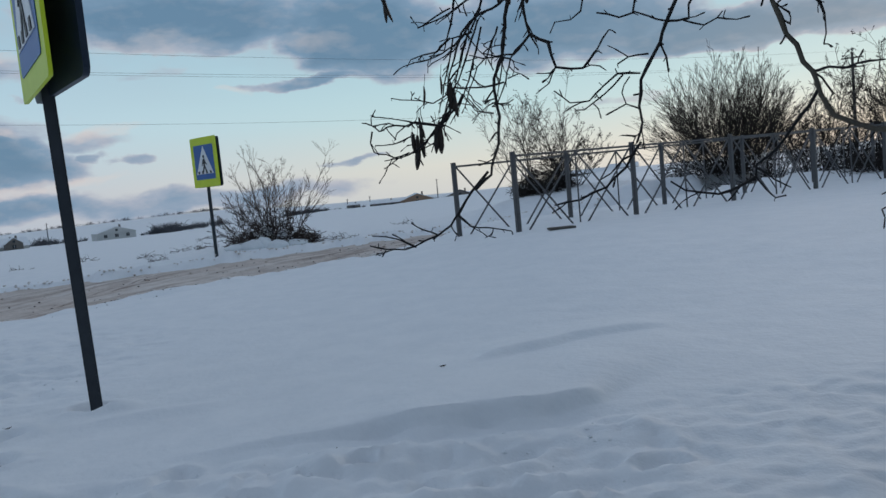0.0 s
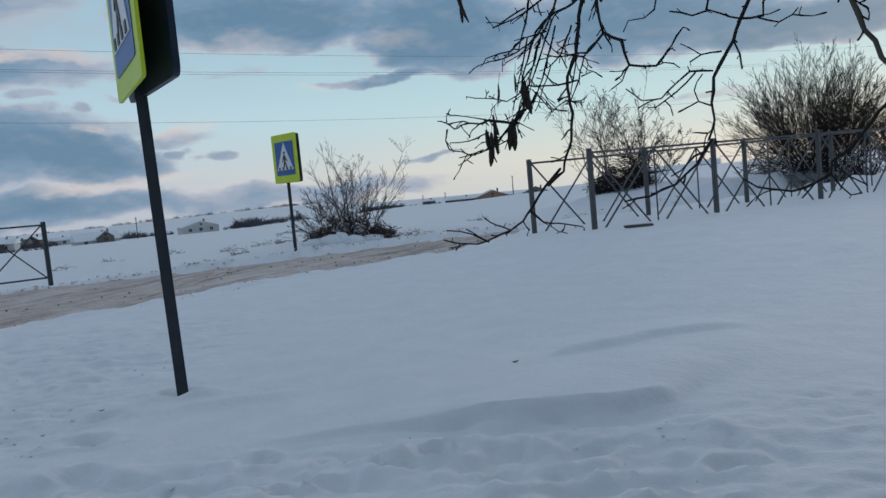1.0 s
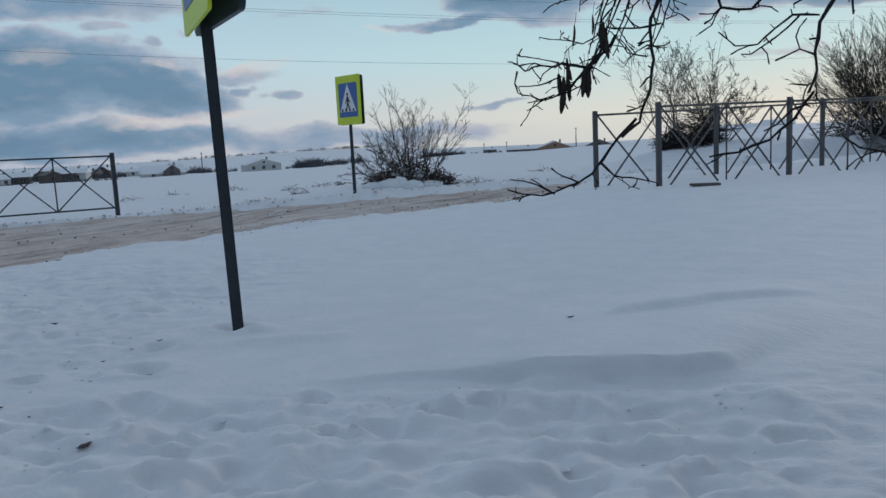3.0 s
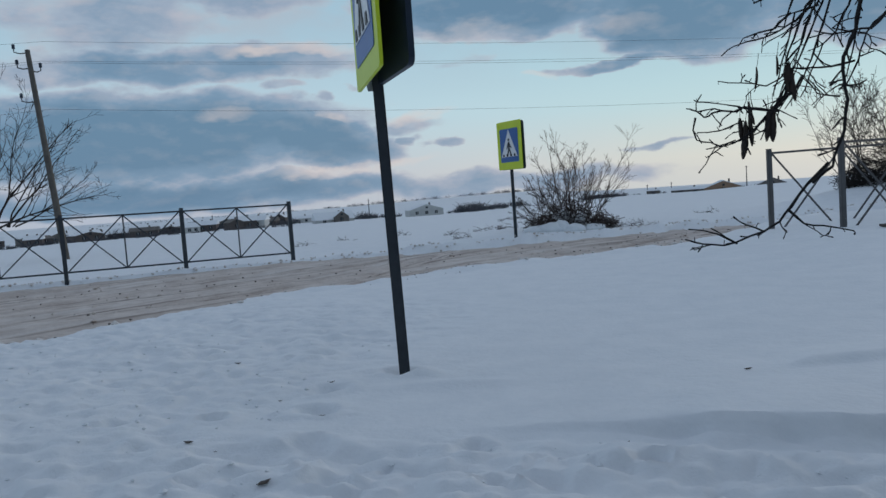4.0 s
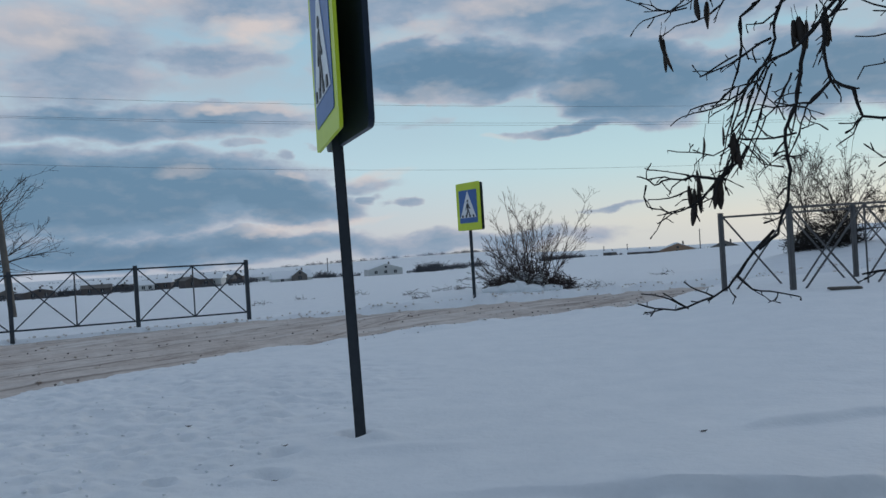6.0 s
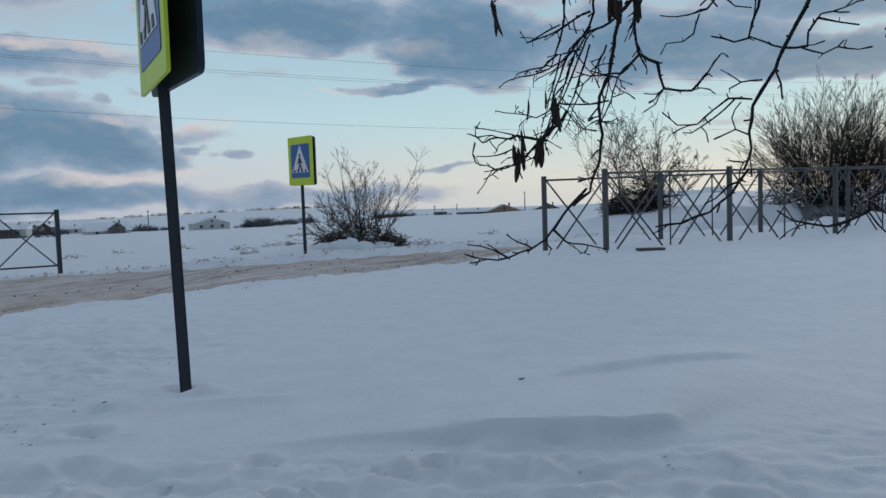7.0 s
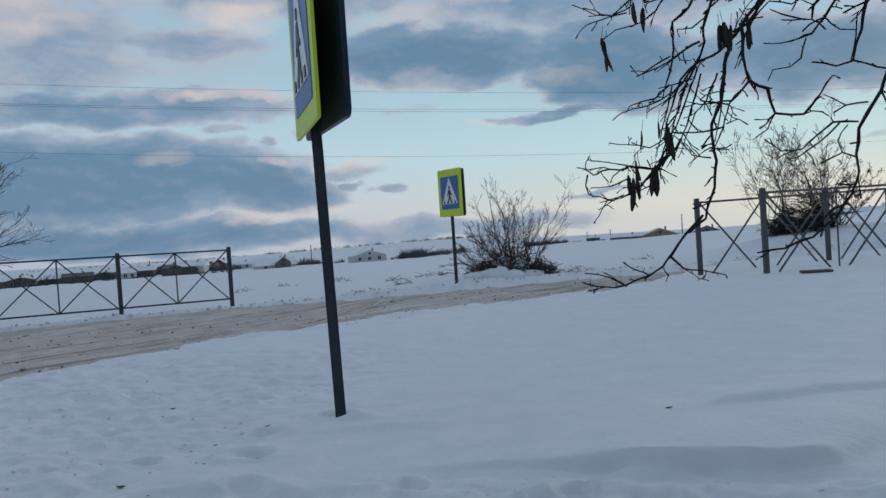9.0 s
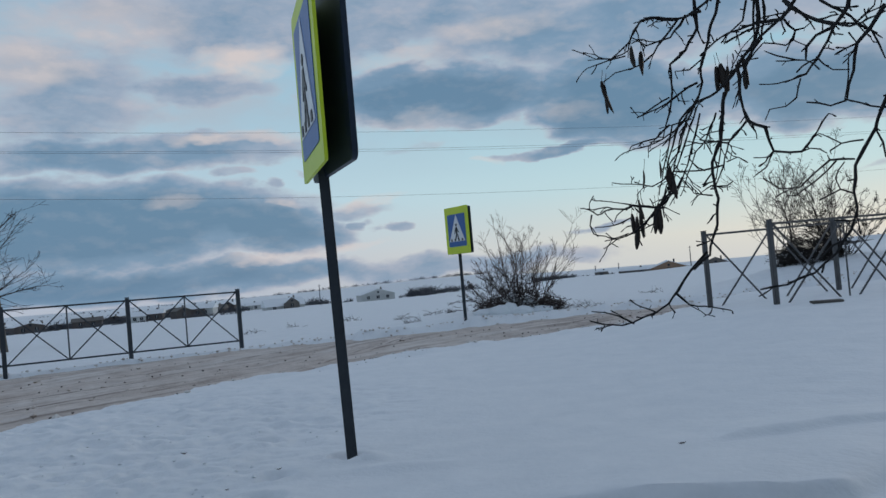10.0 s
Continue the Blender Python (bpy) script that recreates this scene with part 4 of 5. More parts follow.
limb(0.0018, 0.0009, BARK, 1.25, (0.136, 1.617, 1.278), (0.117, 1.624, 1.222), (0.095, 1.627, 1.198), (0.086, 1.632, 1.130))
limb(0.0014, 0.0009, BARK, 1.25, (0.177, 1.595, 1.207), (0.168, 1.593, 1.229), (0.152, 1.591, 1.246))
limb(0.0014, 0.0009, BARK, 1.25, (0.200, 1.586, 1.189), (0.219, 1.584, 1.195))
limb(0.0014, 0.0009, BARK, 1.25, (0.168, 1.591, 1.149), (0.198, 1.590, 1.146), (0.208, 1.589, 1.152))
limb(0.0014, 0.0009, BARK, 1.25, (-0.047, 1.523, 1.114), (-0.052, 1.524, 1.094), (-0.047, 1.525, 1.078))
limb(0.0014, 0.0009, BARK, 1.25, (0.008, 1.609, 1.124), (-0.009, 1.608, 1.112), (-0.015, 1.608, 1.099))
limb(0.0023, 0.0011, BARK, 1.25, (0.180, 1.555, 1.466), (0.139, 1.567, 1.463), (0.071, 1.573, 1.473), (0.050, 1.589, 1.448), (0.042, 1.604, 1.428), (0.005, 1.615, 1.416))
limb(0.0023, 0.0011, BARK, 1.25, (0.153, 1.575, 1.470), (0.122, 1.585, 1.435), (0.077, 1.586, 1.427), (0.051, 1.579, 1.446))
limb(0.0023, 0.0011, BARK, 1.25, (0.139, 1.586, 1.468), (0.108, 1.594, 1.436), (0.066, 1.602, 1.398), (0.037, 1.602, 1.391), (0.013, 1.601, 1.388))
limb(0.0014, 0.0009, BARK, 1.25, (0.172, 1.576, 1.382), (0.151, 1.579, 1.368), (0.125, 1.579, 1.369))
limb(0.0023, 0.0011, BARK, 1.25, (0.163, 1.585, 1.343), (0.133, 1.587, 1.330), (0.104, 1.590, 1.313), (0.047, 1.591, 1.294))
limb(0.0034, 0.0014, BARK, 1.25, (0.302, 1.403, 1.419), (0.315, 1.425, 1.411), (0.299, 1.450, 1.402), (0.267, 1.478, 1.383), (0.242, 1.508, 1.349), (0.217, 1.532, 1.341))
limb(0.0028, 0.0012, BARK, 1.25, (0.309, 1.377, 1.398), (0.342, 1.379, 1.372), (0.362, 1.378, 1.362), (0.395, 1.373, 1.357), (0.421, 1.363, 1.377))
limb(0.0023, 0.0011, BARK, 1.25, (0.306, 1.459, 1.403), (0.322, 1.462, 1.382), (0.318, 1.466, 1.367), (0.306, 1.469, 1.361), (0.272, 1.470, 1.371))
limb(0.0014, 0.0009, BARK, 1.25, (0.322, 1.462, 1.382), (0.336, 1.460, 1.383), (0.348, 1.457, 1.391))
limb(0.0023, 0.0011, BARK, 1.25, (0.367, 1.408, 1.364), (0.345, 1.413, 1.357), (0.330, 1.418, 1.342), (0.328, 1.423, 1.322), (0.302, 1.425, 1.330), (0.270, 1.425, 1.346))
limb(0.0036, 0.0014, BARK, 1.25, (0.410, 1.246, 1.347), (0.391, 1.257, 1.320), (0.374, 1.264, 1.303), (0.368, 1.272, 1.268), (0.361, 1.277, 1.249), (0.357, 1.281, 1.228))
limb(0.0014, 0.0009, BARK, 1.25, (0.329, 1.323, 1.305), (0.350, 1.324, 1.282), (0.372, 1.321, 1.278))
limb(0.0014, 0.0009, BARK, 1.25, (0.364, 1.262, 1.320), (0.374, 1.264, 1.303), (0.348, 1.271, 1.294))
limb(0.0023, 0.0011, BARK, 1.25, (0.338, 1.303, 1.383), (0.367, 1.304, 1.361), (0.385, 1.306, 1.339), (0.414, 1.306, 1.315))
limb(0.0014, 0.0009, BARK, 1.25, (0.391, 1.257, 1.320), (0.400, 1.260, 1.298), (0.407, 1.263, 1.276))
limb(0.0023, 0.0011, BARK, 1.25, (0.278, 1.472, 1.444), (0.278, 1.480, 1.414), (0.271, 1.488, 1.382), (0.248, 1.497, 1.352), (0.229, 1.505, 1.317), (0.228, 1.509, 1.298))
limb(0.0023, 0.0011, BARK, 1.25, (0.214, 1.511, 1.391), (0.253, 1.505, 1.406), (0.293, 1.500, 1.409))
limb(0.0023, 0.0011, BARK, 1.25, (0.216, 1.512, 1.337), (0.248, 1.508, 1.351), (0.274, 1.499, 1.377))
limb(0.0023, 0.0011, BARK, 1.25, (0.254, 1.501, 1.457), (0.246, 1.511, 1.425), (0.216, 1.518, 1.405))
limb(0.0023, 0.0011, BARK, 1.25, (0.265, 1.482, 1.450), (0.262, 1.496, 1.395), (0.248, 1.508, 1.351), (0.239, 1.512, 1.330))
# both upper ends are paler too, their haze put into the bark colour
limb(0.0042, 0.0031, LIMB_BARK, 0.95, (0.486, 1.174, 1.504), (0.472, 1.214, 1.410), (0.453, 1.237, 1.353), (0.440, 1.220, 1.309))
limb(0.0036, 0.003, LIMB_BARK, 0.95, (0.533, 1.159, 1.503), (0.518, 1.201, 1.405), (0.507, 1.225, 1.335), (0.512, 1.199, 1.297))
pod((-0.013, 1.592, 1.374), 0.066, 0.0052)
pod((-0.008, 1.594, 1.366), 0.056, 0.0030)
pod((0.066, 1.587, 1.418), 0.045, 0.0050)
pod((0.049, 1.583, 1.430), 0.040, 0.0040)
pod((0.206, 1.596, 1.374), 0.055, 0.0060)
pod((0.218, 1.597, 1.367), 0.060, 0.0060)
pod((0.199, 1.598, 1.370), 0.050, 0.0050)
pod((0.248, 1.596, 1.363), 0.045, 0.0050)
pod((0.245, 1.592, 1.383), 0.060, 0.0040)
pod((0.048, 1.625, 1.195), 0.036, 0.0030)
pod((0.080, 1.625, 1.210), 0.034, 0.0030)
pod((0.095, 1.627, 1.193), 0.050, 0.0050)
pod((0.103, 1.628, 1.187), 0.055, 0.0050)
pod((0.034, 1.629, 1.139), 0.040, 0.0040)
pod((0.027, 1.631, 1.107), 0.065, 0.0050)
pod((0.033, 1.631, 1.118), 0.055, 0.0040)
pod((0.070, 1.632, 1.128), 0.060, 0.0050)
pod((0.065, 1.632, 1.124), 0.055, 0.0040)
pod((0.018, 1.630, 1.113), 0.040, 0.0030)
pod((0.098, 1.627, 1.198), 0.050, 0.0050)


# ---- bare shrubs ----
def on_ground(az, d, eye=(0.1, 0.1)):
    p = polar(az, d, eye)
    return Vector((p.x, p.y, float(ground_z(p.x, p.y))))


def shrub(label, at, height, spread, stems, mat, seed, twigs=5, r=0.016, upright=0.5, name="shrub", leaves=0, sides=3, crook=0.16, trunk_h=0.0, thin=0.0045, wide=0.85, even=0.6, weep=0.0):
    """A leafless shrub: arching stems from one stool, each with side branches and fine twigs."""
    rng = random.Random(seed)
    root = thing(name, label, "shrub", at)
    fine, leaf = Soup(), Soup()
    if trunk_h:
        t = Soup()
        t.tube([(0, 0, -0.3), (0.05, 0, trunk_h * 0.5), (0, 0.05, trunk_h)], [r * 2.6, r * 2.2, r * 1.8], 10)
        t.made("trunk", mat, root)

    def shoot(soup, p, d, length, r0, segs, level):
        pts, rad = [p.copy()], [r0]
        for i in range(segs):
            d = (d + Vector((rng.uniform(-1, 1), rng.uniform(-1, 1), rng.uniform(-0.5, 0.9))) * crook + Vector((0, 0, -weep))).normalized()
            p = p + d * (length / segs)
            pts.append(p.copy())
            rad.append(max(thin, r0 * (1 - 0.8 * (i + 1) / segs)))
            if level and i >= 1:
                for _ in range(twigs if level == 2 else 3):
                    if rng.random() < 0.5:
                        out = Vector((rng.uniform(-1, 1), rng.uniform(-1, 1), rng.uniform(-0.7, 0.7)))
                        q = (d * 0.9 + out * wide).normalized()
                        k = (1 - 0.75 * i / segs) * rng.uniform(0.25, 0.6)
                        shoot(fine, p, q, length * k, max(thin, rad[-1] * 0.6), 4 if level == 2 else 3, level - 1)
        soup.tube(pts, rad, sides, cap=False)
        if leaves and not level and rng.random() < leaves:
            for _ in range(3):
                c = pts[-1] + Vector((rng.uniform(-1, 1), rng.uniform(-1, 1), rng.uniform(-1, 1))) * 0.05
                u = Vector((rng.uniform(-1, 1), rng.uniform(-1, 1), rng.uniform(-1, 1))).normalized() * 0.03
                v = u.orthogonal().normalized() * 0.018
                b = len(leaf.v)
                leaf.v += [c - u, c + v, c + u, c - v]
                leaf.f.append((b, b + 1, b + 2, b + 3))

    for i in range(stems):
        a = rng.uniform(0, 2 * math.pi)
        lean = rng.uniform(0.0, 1.0) ** 0.7
        d = Vector((math.cos(a) * lean * spread, math.sin(a) * lean * spread, height * (upright + (1 - upright) * rng.random()))).normalized()
        p = Vector((math.cos(a), math.sin(a), 0)) * spread * 0.22 * rng.random() + Vector((0, 0, trunk_h - 0.05))
        reach = height * rng.uniform(even, 1.0) * (1.0 - 0.25 * lean)
        stem = Soup()
        shoot(stem, p, d, reach, r * rng.uniform(0.6, 1.1), 7, 2)
        stem.made("stem", mat, root)
    tagged(fine.made("fine_twig", mat, root), kind="stuff")
    if leaf.v:
        tagged(leaf.made("dry_leaves", mat, root), kind="stuff")
    return root


def thicket(name, label, at, spread, height, count, mat, seed, length=0.7, r=0.008):
    """Tangled low brushwood, built as one mass."""
    rng = random.Random(seed)
    s = Soup()
    for i in range(count):
        a, q = rng.uniform(0, 2 * math.pi), math.sqrt(rng.random())
        x, y = spread[0] * q * math.cos(a), spread[1] * q * math.sin(a)
        z = float(ground_z(at.x + x, at.y + y)) - at.z + height * rng.random() ** 1.5 * (1 - 0.7 * q)
        d = Vector((rng.uniform(-1, 1), rng.uniform(-1, 1), rng.uniform(-0.25, 0.6))).normalized()
        p, pts = Vector((x, y, z)) - d * length * 0.4, []
        for k in range(4):
            pts.append(p.copy())
            d = (d + Vector((rng.uniform(-1, 1), rng.uniform(-1, 1), rng.uniform(-1, 1))) * 0.3).normalized()
            p = p + d * length * rng.uniform(0.15, 0.4)
        s.tube(pts, [r, r * 0.8, r * 0.6, r * 0.3], 3, cap=False)
    root = tagged(s.made(name, mat), label, "brushwood", kind="stuff")
    root.location = at
    return root


shrub("large bare rounded shrub of many dark upright twigs behind barrier", on_ground(19.2, 24.5), 3.25, 2.6, 165, BUSH, 11, 4, 0.011, 0.28, thin=0.0038, crook=0.13, wide=0.55, even=0.78)
thicket("brush_heap", "dense dark brushwood under the large shrub", on_ground(19.2, 24.3), (1.8, 1.1), 1.6, 850, BUSH, 12, 0.9, 0.009)
shrub("bare shrub with dry seed clusters beside the large shrub", on_ground(21.3, 24.0), 3.4, 1.6, 26, BUSH, 13, 3, 0.020, 0.5, leaves=0.35, thin=0.005, crook=0.22, wide=0.8)
shrub("tangled bare shrub with dry leaves behind the barrier", on_ground(25.0, 23.0), 3.3, 2.2, 34, BUSH, 14, 4, 0.016, 0.5, leaves=0.35, thin=0.005, crook=0.24)
thicket("brush_heap", "dense dark brushwood along the barrier's far side", on_ground(26.2, 22.6), (2.3, 1.0), 1.0, 1300, BUSH, 15, 0.8, 0.010)
shrub("tangled bare shrub near the utility pole in snow", on_ground(30.0, 22.0), 3.2, 2.3, 34, BUSH, 16, 4, 0.016, 0.5, leaves=0.3, thin=0.005, crook=0.24)
thicket("brush_heap", "dense dark brushwood below the tangled shrubs", on_ground(31.6, 21.6), (2.3, 1.0), 1.0, 1100, BUSH, 17, 0.8, 0.010)
shrub("bare shrub with a few thick crooked stems behind barrier", on_ground(5.8, 25.2), 3.6, 2.6, 12, BUSH, 18, 4, 0.020, 0.7, thin=0.005, crook=0.24)
shrub("slender bare shrub with dry seed clusters at its tips", on_ground(8.2, 25.5), 3.7, 1.2, 9, BUSH, 19, 4, 0.020, 0.85, leaves=0.35, thin=0.005, crook=0.2)
shrub("small bare shrub at the edge of brushwood in snow", on_ground(8.9, 25.0), 2.3, 1.5, 14, BUSH, 24, 3, 0.016, 0.4, leaves=0.25, thin=0.005, crook=0.24)
thicket("brush_heap", "dense dark brushwood at the foot of bare shrubs", on_ground(7.0, 24.8), (0.95, 0.7), 1.25, 950, BUSH, 20, 0.7, 0.010)
shrub("bare reddish brown roadside shrub beside the crossing sign", on_ground(-12.0, 19.6), 2.45, 1.6, 17, BRUSH_RED, 21, 5, 0.020, 0.48, thin=0.0030, crook=0.24, wide=0.75, even=0.7)
shrub("leaning bare shrub with long arching twigs beside brushwood", on_ground(-11.6, 19.7), 1.9, 2.1, 7, BRUSH_RED, 27, 5, 0.014, 0.25, thin=0.0034, crook=0.22, wide=0.8, weep=0.02)
shrub("low bare shrub arching out over roadside snow", on_ground(-14.0, 19.4), 1.3, 1.6, 16, BRUSH_RED, 22, 3, 0.014, 0.35, thin=0.0042, crook=0.24)
thicket("brush_heap", "heap of reddish cut brushwood half under snow", on_ground(-12.4, 19.0), (1.10, 0.5), 0.72, 950, BRUSH_RED, 23, 0.42, 0.010)
for az, d, sp, n, sd in ((-20.2, 18.6, 0.22, 26, 31), (-20.9, 21.0, 0.3, 22, 32), (-7.9, 18.8, 0.5, 40, 33), (-18.3, 21.5, 0.4, 30, 34), (-16.9, 21.0, 0.3, 24, 35), (-24.5, 24.0, 0.35, 20, 36), (-31.5, 21.0, 0.25, 12, 37), (-28.5, 23.0, 0.25, 12, 38), (-3.0, 25.0, 0.4, 26, 39)):
    thicket("weed_tuft", "dry brown weeds sticking out of the snow", on_ground(az, d), (sp, sp * 0.6), 0.16, n, BRUSH_RED, sd, 0.30, 0.006)

# snow caps on the brush heap
for k, (az, d, rx_, rz_) in enumerate(((-13.7, 18.6, 0.42, 0.20), (-12.3, 18.45, 0.34, 0.16), (-11.0, 18.6, 0.40, 0.15), (-12.9, 19.1, 0.3, 0.42), (-14.8, 18.8, 0.40, 0.14), (-13.1, 18.5, 0.22, 0.24), (-11.7, 18.9, 0.25, 0.34), (-10.2, 18.9, 0.35, 0.12))):
    bm = bmesh.new()
    bmesh.ops.create_icosphere(bm, subdivisions=3, radius=0.78)
    for v in bm.verts:
        v.co *= 1 + 0.25 * noise.noise(v.co * 2.1 + Vector((k * 7.0, 0, 0)))
        v.co = Vector((v.co.x * rx_, v.co.y * rx_ * 0.7, v.co.z * rz_))
    lump = part("snow_clump", bm, SNOW, None, smooth=True)
    lump.location = on_ground(az, d) + Vector((0, 0, rz_ * 0.3))
    tagged(lump, "clump of fresh snow lying on cut brushwood", "snow", "snow on the brushwood")


# ---- utility poles and wires ----
def utility_pole(label, at, height, lean, r=0.13, arm=1.3, hooked=False):
    root = thing("utility_pole", label, "pole", at, "poles of the overhead line")
    s = Soup()
    n = 10
    pts = [Vector((lean * height * i / n, 0, -0.4 + (height + 0.4) * i / n)) for i in range(n + 1)]
    s.tube(pts, [r * (1 - 0.35 * i / n) for i in range(n + 1)], 12)
    s.made("shaft", POLE_WOOD, root)
    for drop in () if hooked else (0.35, 0.95):
        z = height - drop
        part("crossarm", box_bm((arm, 0.08, 0.09), (lean * z, 0, z), 0.01), POLE_WOOD, root)
        for k in (-arm * 0.42, arm * 0.42):
            pin = Soup()
            c = Vector((lean * z + k, 0, z + 0.05))
            pin.tube([c, c + Vector((0, 0, 0.06)), c + Vector((0, 0, 0.08)), c + Vector((0, 0, 0.16)), c + Vector((0, 0, 0.19))], [0.012, 0.012, 0.045, 0.05, 0.02], 8)
            pin.made("insulator", WIRE, root)
    for drop, out in ((0.10, -0.42), (0.62, -0.40), (0.72, 0.30), (1.75, -0.46)) if hooked else ():
        z = height - drop
        c = Vector((lean * z, 0, z))
        hook = Soup()
        e = c + Vector((out, 0, 0.02))
        hook.tube([c, c + Vector((out * 0.6, 0, -0.03)), e, e + Vector((0, 0, 0.12))], [0.022, 0.02, 0.02, 0.018], 6)
        hook = hook.made("hook", WIRE, root, "bent steel hook")
        cup = Soup()
        cup.tube([e + Vector((0, 0, q)) for q in (0.10, 0.11, 0.18, 0.24, 0.27)], [0.03, 0.055, 0.05, 0.055, 0.02], 8)
        cup.made("insulator", SIGN_BACK, hook)
    if hooked:
        return root
    pin = Soup()
    c = Vector((lean * height, 0, height))
    pin.tube([c, c + Vector((0, 0, 0.1)), c + Vector((0, 0, 0.12)), c + Vector((0, 0, 0.24)), c + Vector((0, 0, 0.28))], [0.014, 0.014, 0.05, 0.06, 0.02], 8)
    pin.made("insulator", WIRE, root)
    return root


eye_c = (0.033, 0.17)
p1 = polar(-46.7, 31.0, eye_c)
p2 = polar(27.2, 58.8, eye_c)
g1, g2 = float(ground_z(p1.x, p1.y)), float(ground_z(p2.x, p2.y))
pole_a = utility_pole("weathered wooden utility pole leaning slightly above snow", (p1.x, p1.y, g1), 6.75 - g1, -0.075, arm=0.5, hooked=True)
pole_a.rotation_euler = (0, 0, radians(46.8))
pole_b = utility_pole("weathered wooden utility pole beyond the bare shrubs", (p2.x, p2.y, g2), 6.62 - g2, 0.0)
pole_b.rotation_euler = (0, 0, radians(-27.2))


def wire(z1, z2, sag, side=0.0, r=0.0046):
    s = Soup()
    d = (p2 - p1).normalized()
    off = Vector((-d.y, d.x)) * side
    pts = []
    for i in range(-16, 57):
        t = i / 40
        q = p1.lerp(p2, t) + off
        u = t - math.floor(t)
        pts.append((q.x, q.y, z1 + (z2 - z1) * t - 4 * sag * u * (1 - u)))
    s.tube(pts, [r] * len(pts), 5)
    tagged(s.made("overhead_wire", WIRE), "thin dark overhead wire sagging between utility poles", "wire", "wires of the overhead line")


wire(7.04, 6.75, 0.68)
wire(6.40, 6.12, 0.72, 0.5)
wire(6.29, 6.08, 0.70, -0.5)
wire(4.74, 4.75, 1.0, 0.1)

pt = polar(-50.9, 34.0, eye_c)
shrub("bare spreading tree beyond the barrier beside the pole", Vector((pt.x, pt.y, float(ground_z(pt.x, pt.y)))), 7.2, 6.0, 16, BUSH, 41, 5, 0.05, 0.15, name="roadside_tree", trunk_h=1.4, thin=0.0065, crook=0.26)


# ---- village across the field ----
def house(label, az, d, w, depth, wall_h, roof_h, turn, wall_mat, windows, roof_mat=None, gable_to_view=False):
    at = on_ground(az, d)
    root = thing("house", label, "house", at, "houses of the village")
    root.rotation_euler = (0, 0, radians(-az + turn))
    part("wall", box_bm((w, depth, wall_h + 0.6), (0, 0, (wall_h - 0.6) / 2)), wall_mat, root)
    bm = bmesh.new()
    ov = 0.35
    if gable_to_view:
        prof = [(-w / 2 - ov, 0), (w / 2 + ov, 0), (0, roof_h)]
        front = [bm.verts.new((x, -depth / 2 - ov, wall_h + z)) for x, z in prof]
        back = [bm.verts.new((x, depth / 2 + ov, wall_h + z)) for x, z in prof]
        g = bmesh.new()
        gv_ = [g.verts.new((x, -depth / 2 - 0.02, wall_h + z)) for x, z in ((-w / 2, 0), (w / 2, 0), (0, roof_h * 0.9))]
        g.faces.new(gv_)
        ext_ = bmesh.ops.extrude_face_region(g, geom=g.faces[:])
        bmesh.ops.translate(g, vec=(0, 0.12, 0), verts=[v for v in ext_["geom"] if isinstance(v, bmesh.types.BMVert)])
        gab = part("gable", g, wall_mat, root)
        gab.location = (0, -ov - 0.06, 0)
        part("gable_window", box_bm((0.7, 0.06, 0.6), (0, -depth / 2 - ov - 0.12, wall_h + roof_h * 0.36)), GLASS_DARK, root)
    else:
        prof = [(-depth / 2 - ov, 0), (depth / 2 + ov, 0), (0, roof_h)]
        front = [bm.verts.new((-w / 2 - ov, y, wall_h + z)) for y, z in prof]
        back = [bm.verts.new((w / 2 + ov, y, wall_h + z)) for y, z in prof]
    bm.faces.new(front)
    bm.faces.new(back[::-1])
    for i in range(3):
        j = (i + 1) % 3
        bm.faces.new((front[j], front[i], back[i], back[j]))
    bmesh.ops.recalc_face_normals(bm, faces=bm.faces[:])
    roof = part("roof", bm, roof_mat or SNOW, root, "snow-covered gable roof" if roof_mat is None else "")
    part("chimney", box_bm((0.5, 0.5, 1.1), (w * 0.18, 0.2, wall_h + roof_h * 0.9), 0.03), WALL_DARK, roof)
    for k in range(windows):
        x = (k + 0.5) / windows * w * 0.86 - w * 0.43
        win = part("window", box_bm((0.95, 0.08, 0.95), (x, -depth / 2 - 0.03, wall_h * 0.55), 0.02), GLASS_DARK, root)
        part("frame", box_bm((0.07, 0.05, 0.90), (x, -depth / 2 - 0.09, wall_h * 0.55)), WALL_PALE, win)
    return root


D = 260.0
house("low pale house under a wide snowy roof", -29.2, D, 12.0, 9.0, 1.0, 2.4, 10, WALL_PALE, 3)
house("small dark gable of a snowed-in house", -28.6, D - 6, 4.5, 4.0, 1.7, 1.9, 5, WALL_DARK, 1, gable_to_view=True)
house("pale rendered house with dark windows and snowy roof", -22.7, D, 11.0, 8.0, 2.1, 1.8, 12, WALL_PALE, 3, gable_to_view=True)
house("ochre gabled house at the village edge", -2.1, D, 11.0, 9.0, 1.0, 2.2, 4, WALL_OCHRE, 1, gable_to_view=True)
house("long low dark outbuilding beside the ochre house", -4.3, D - 2, 10.0, 5.0, 1.2, 0.8, 0, WALL_DARK, 2)
house("dark hip-roofed house behind the barrier's end post", 1.05, D, 9.0, 7.0, 0.7, 2.1, 0, WALL_DARK, 1, FAR_WOOD, True)
vrng = random.Random(303)
WALL_BROWN = material("wall_brown", (0.065, 0.055, 0.053), (0.13, 0.108, 0.10), 0.85, 0.6, 6.0, 0.1)
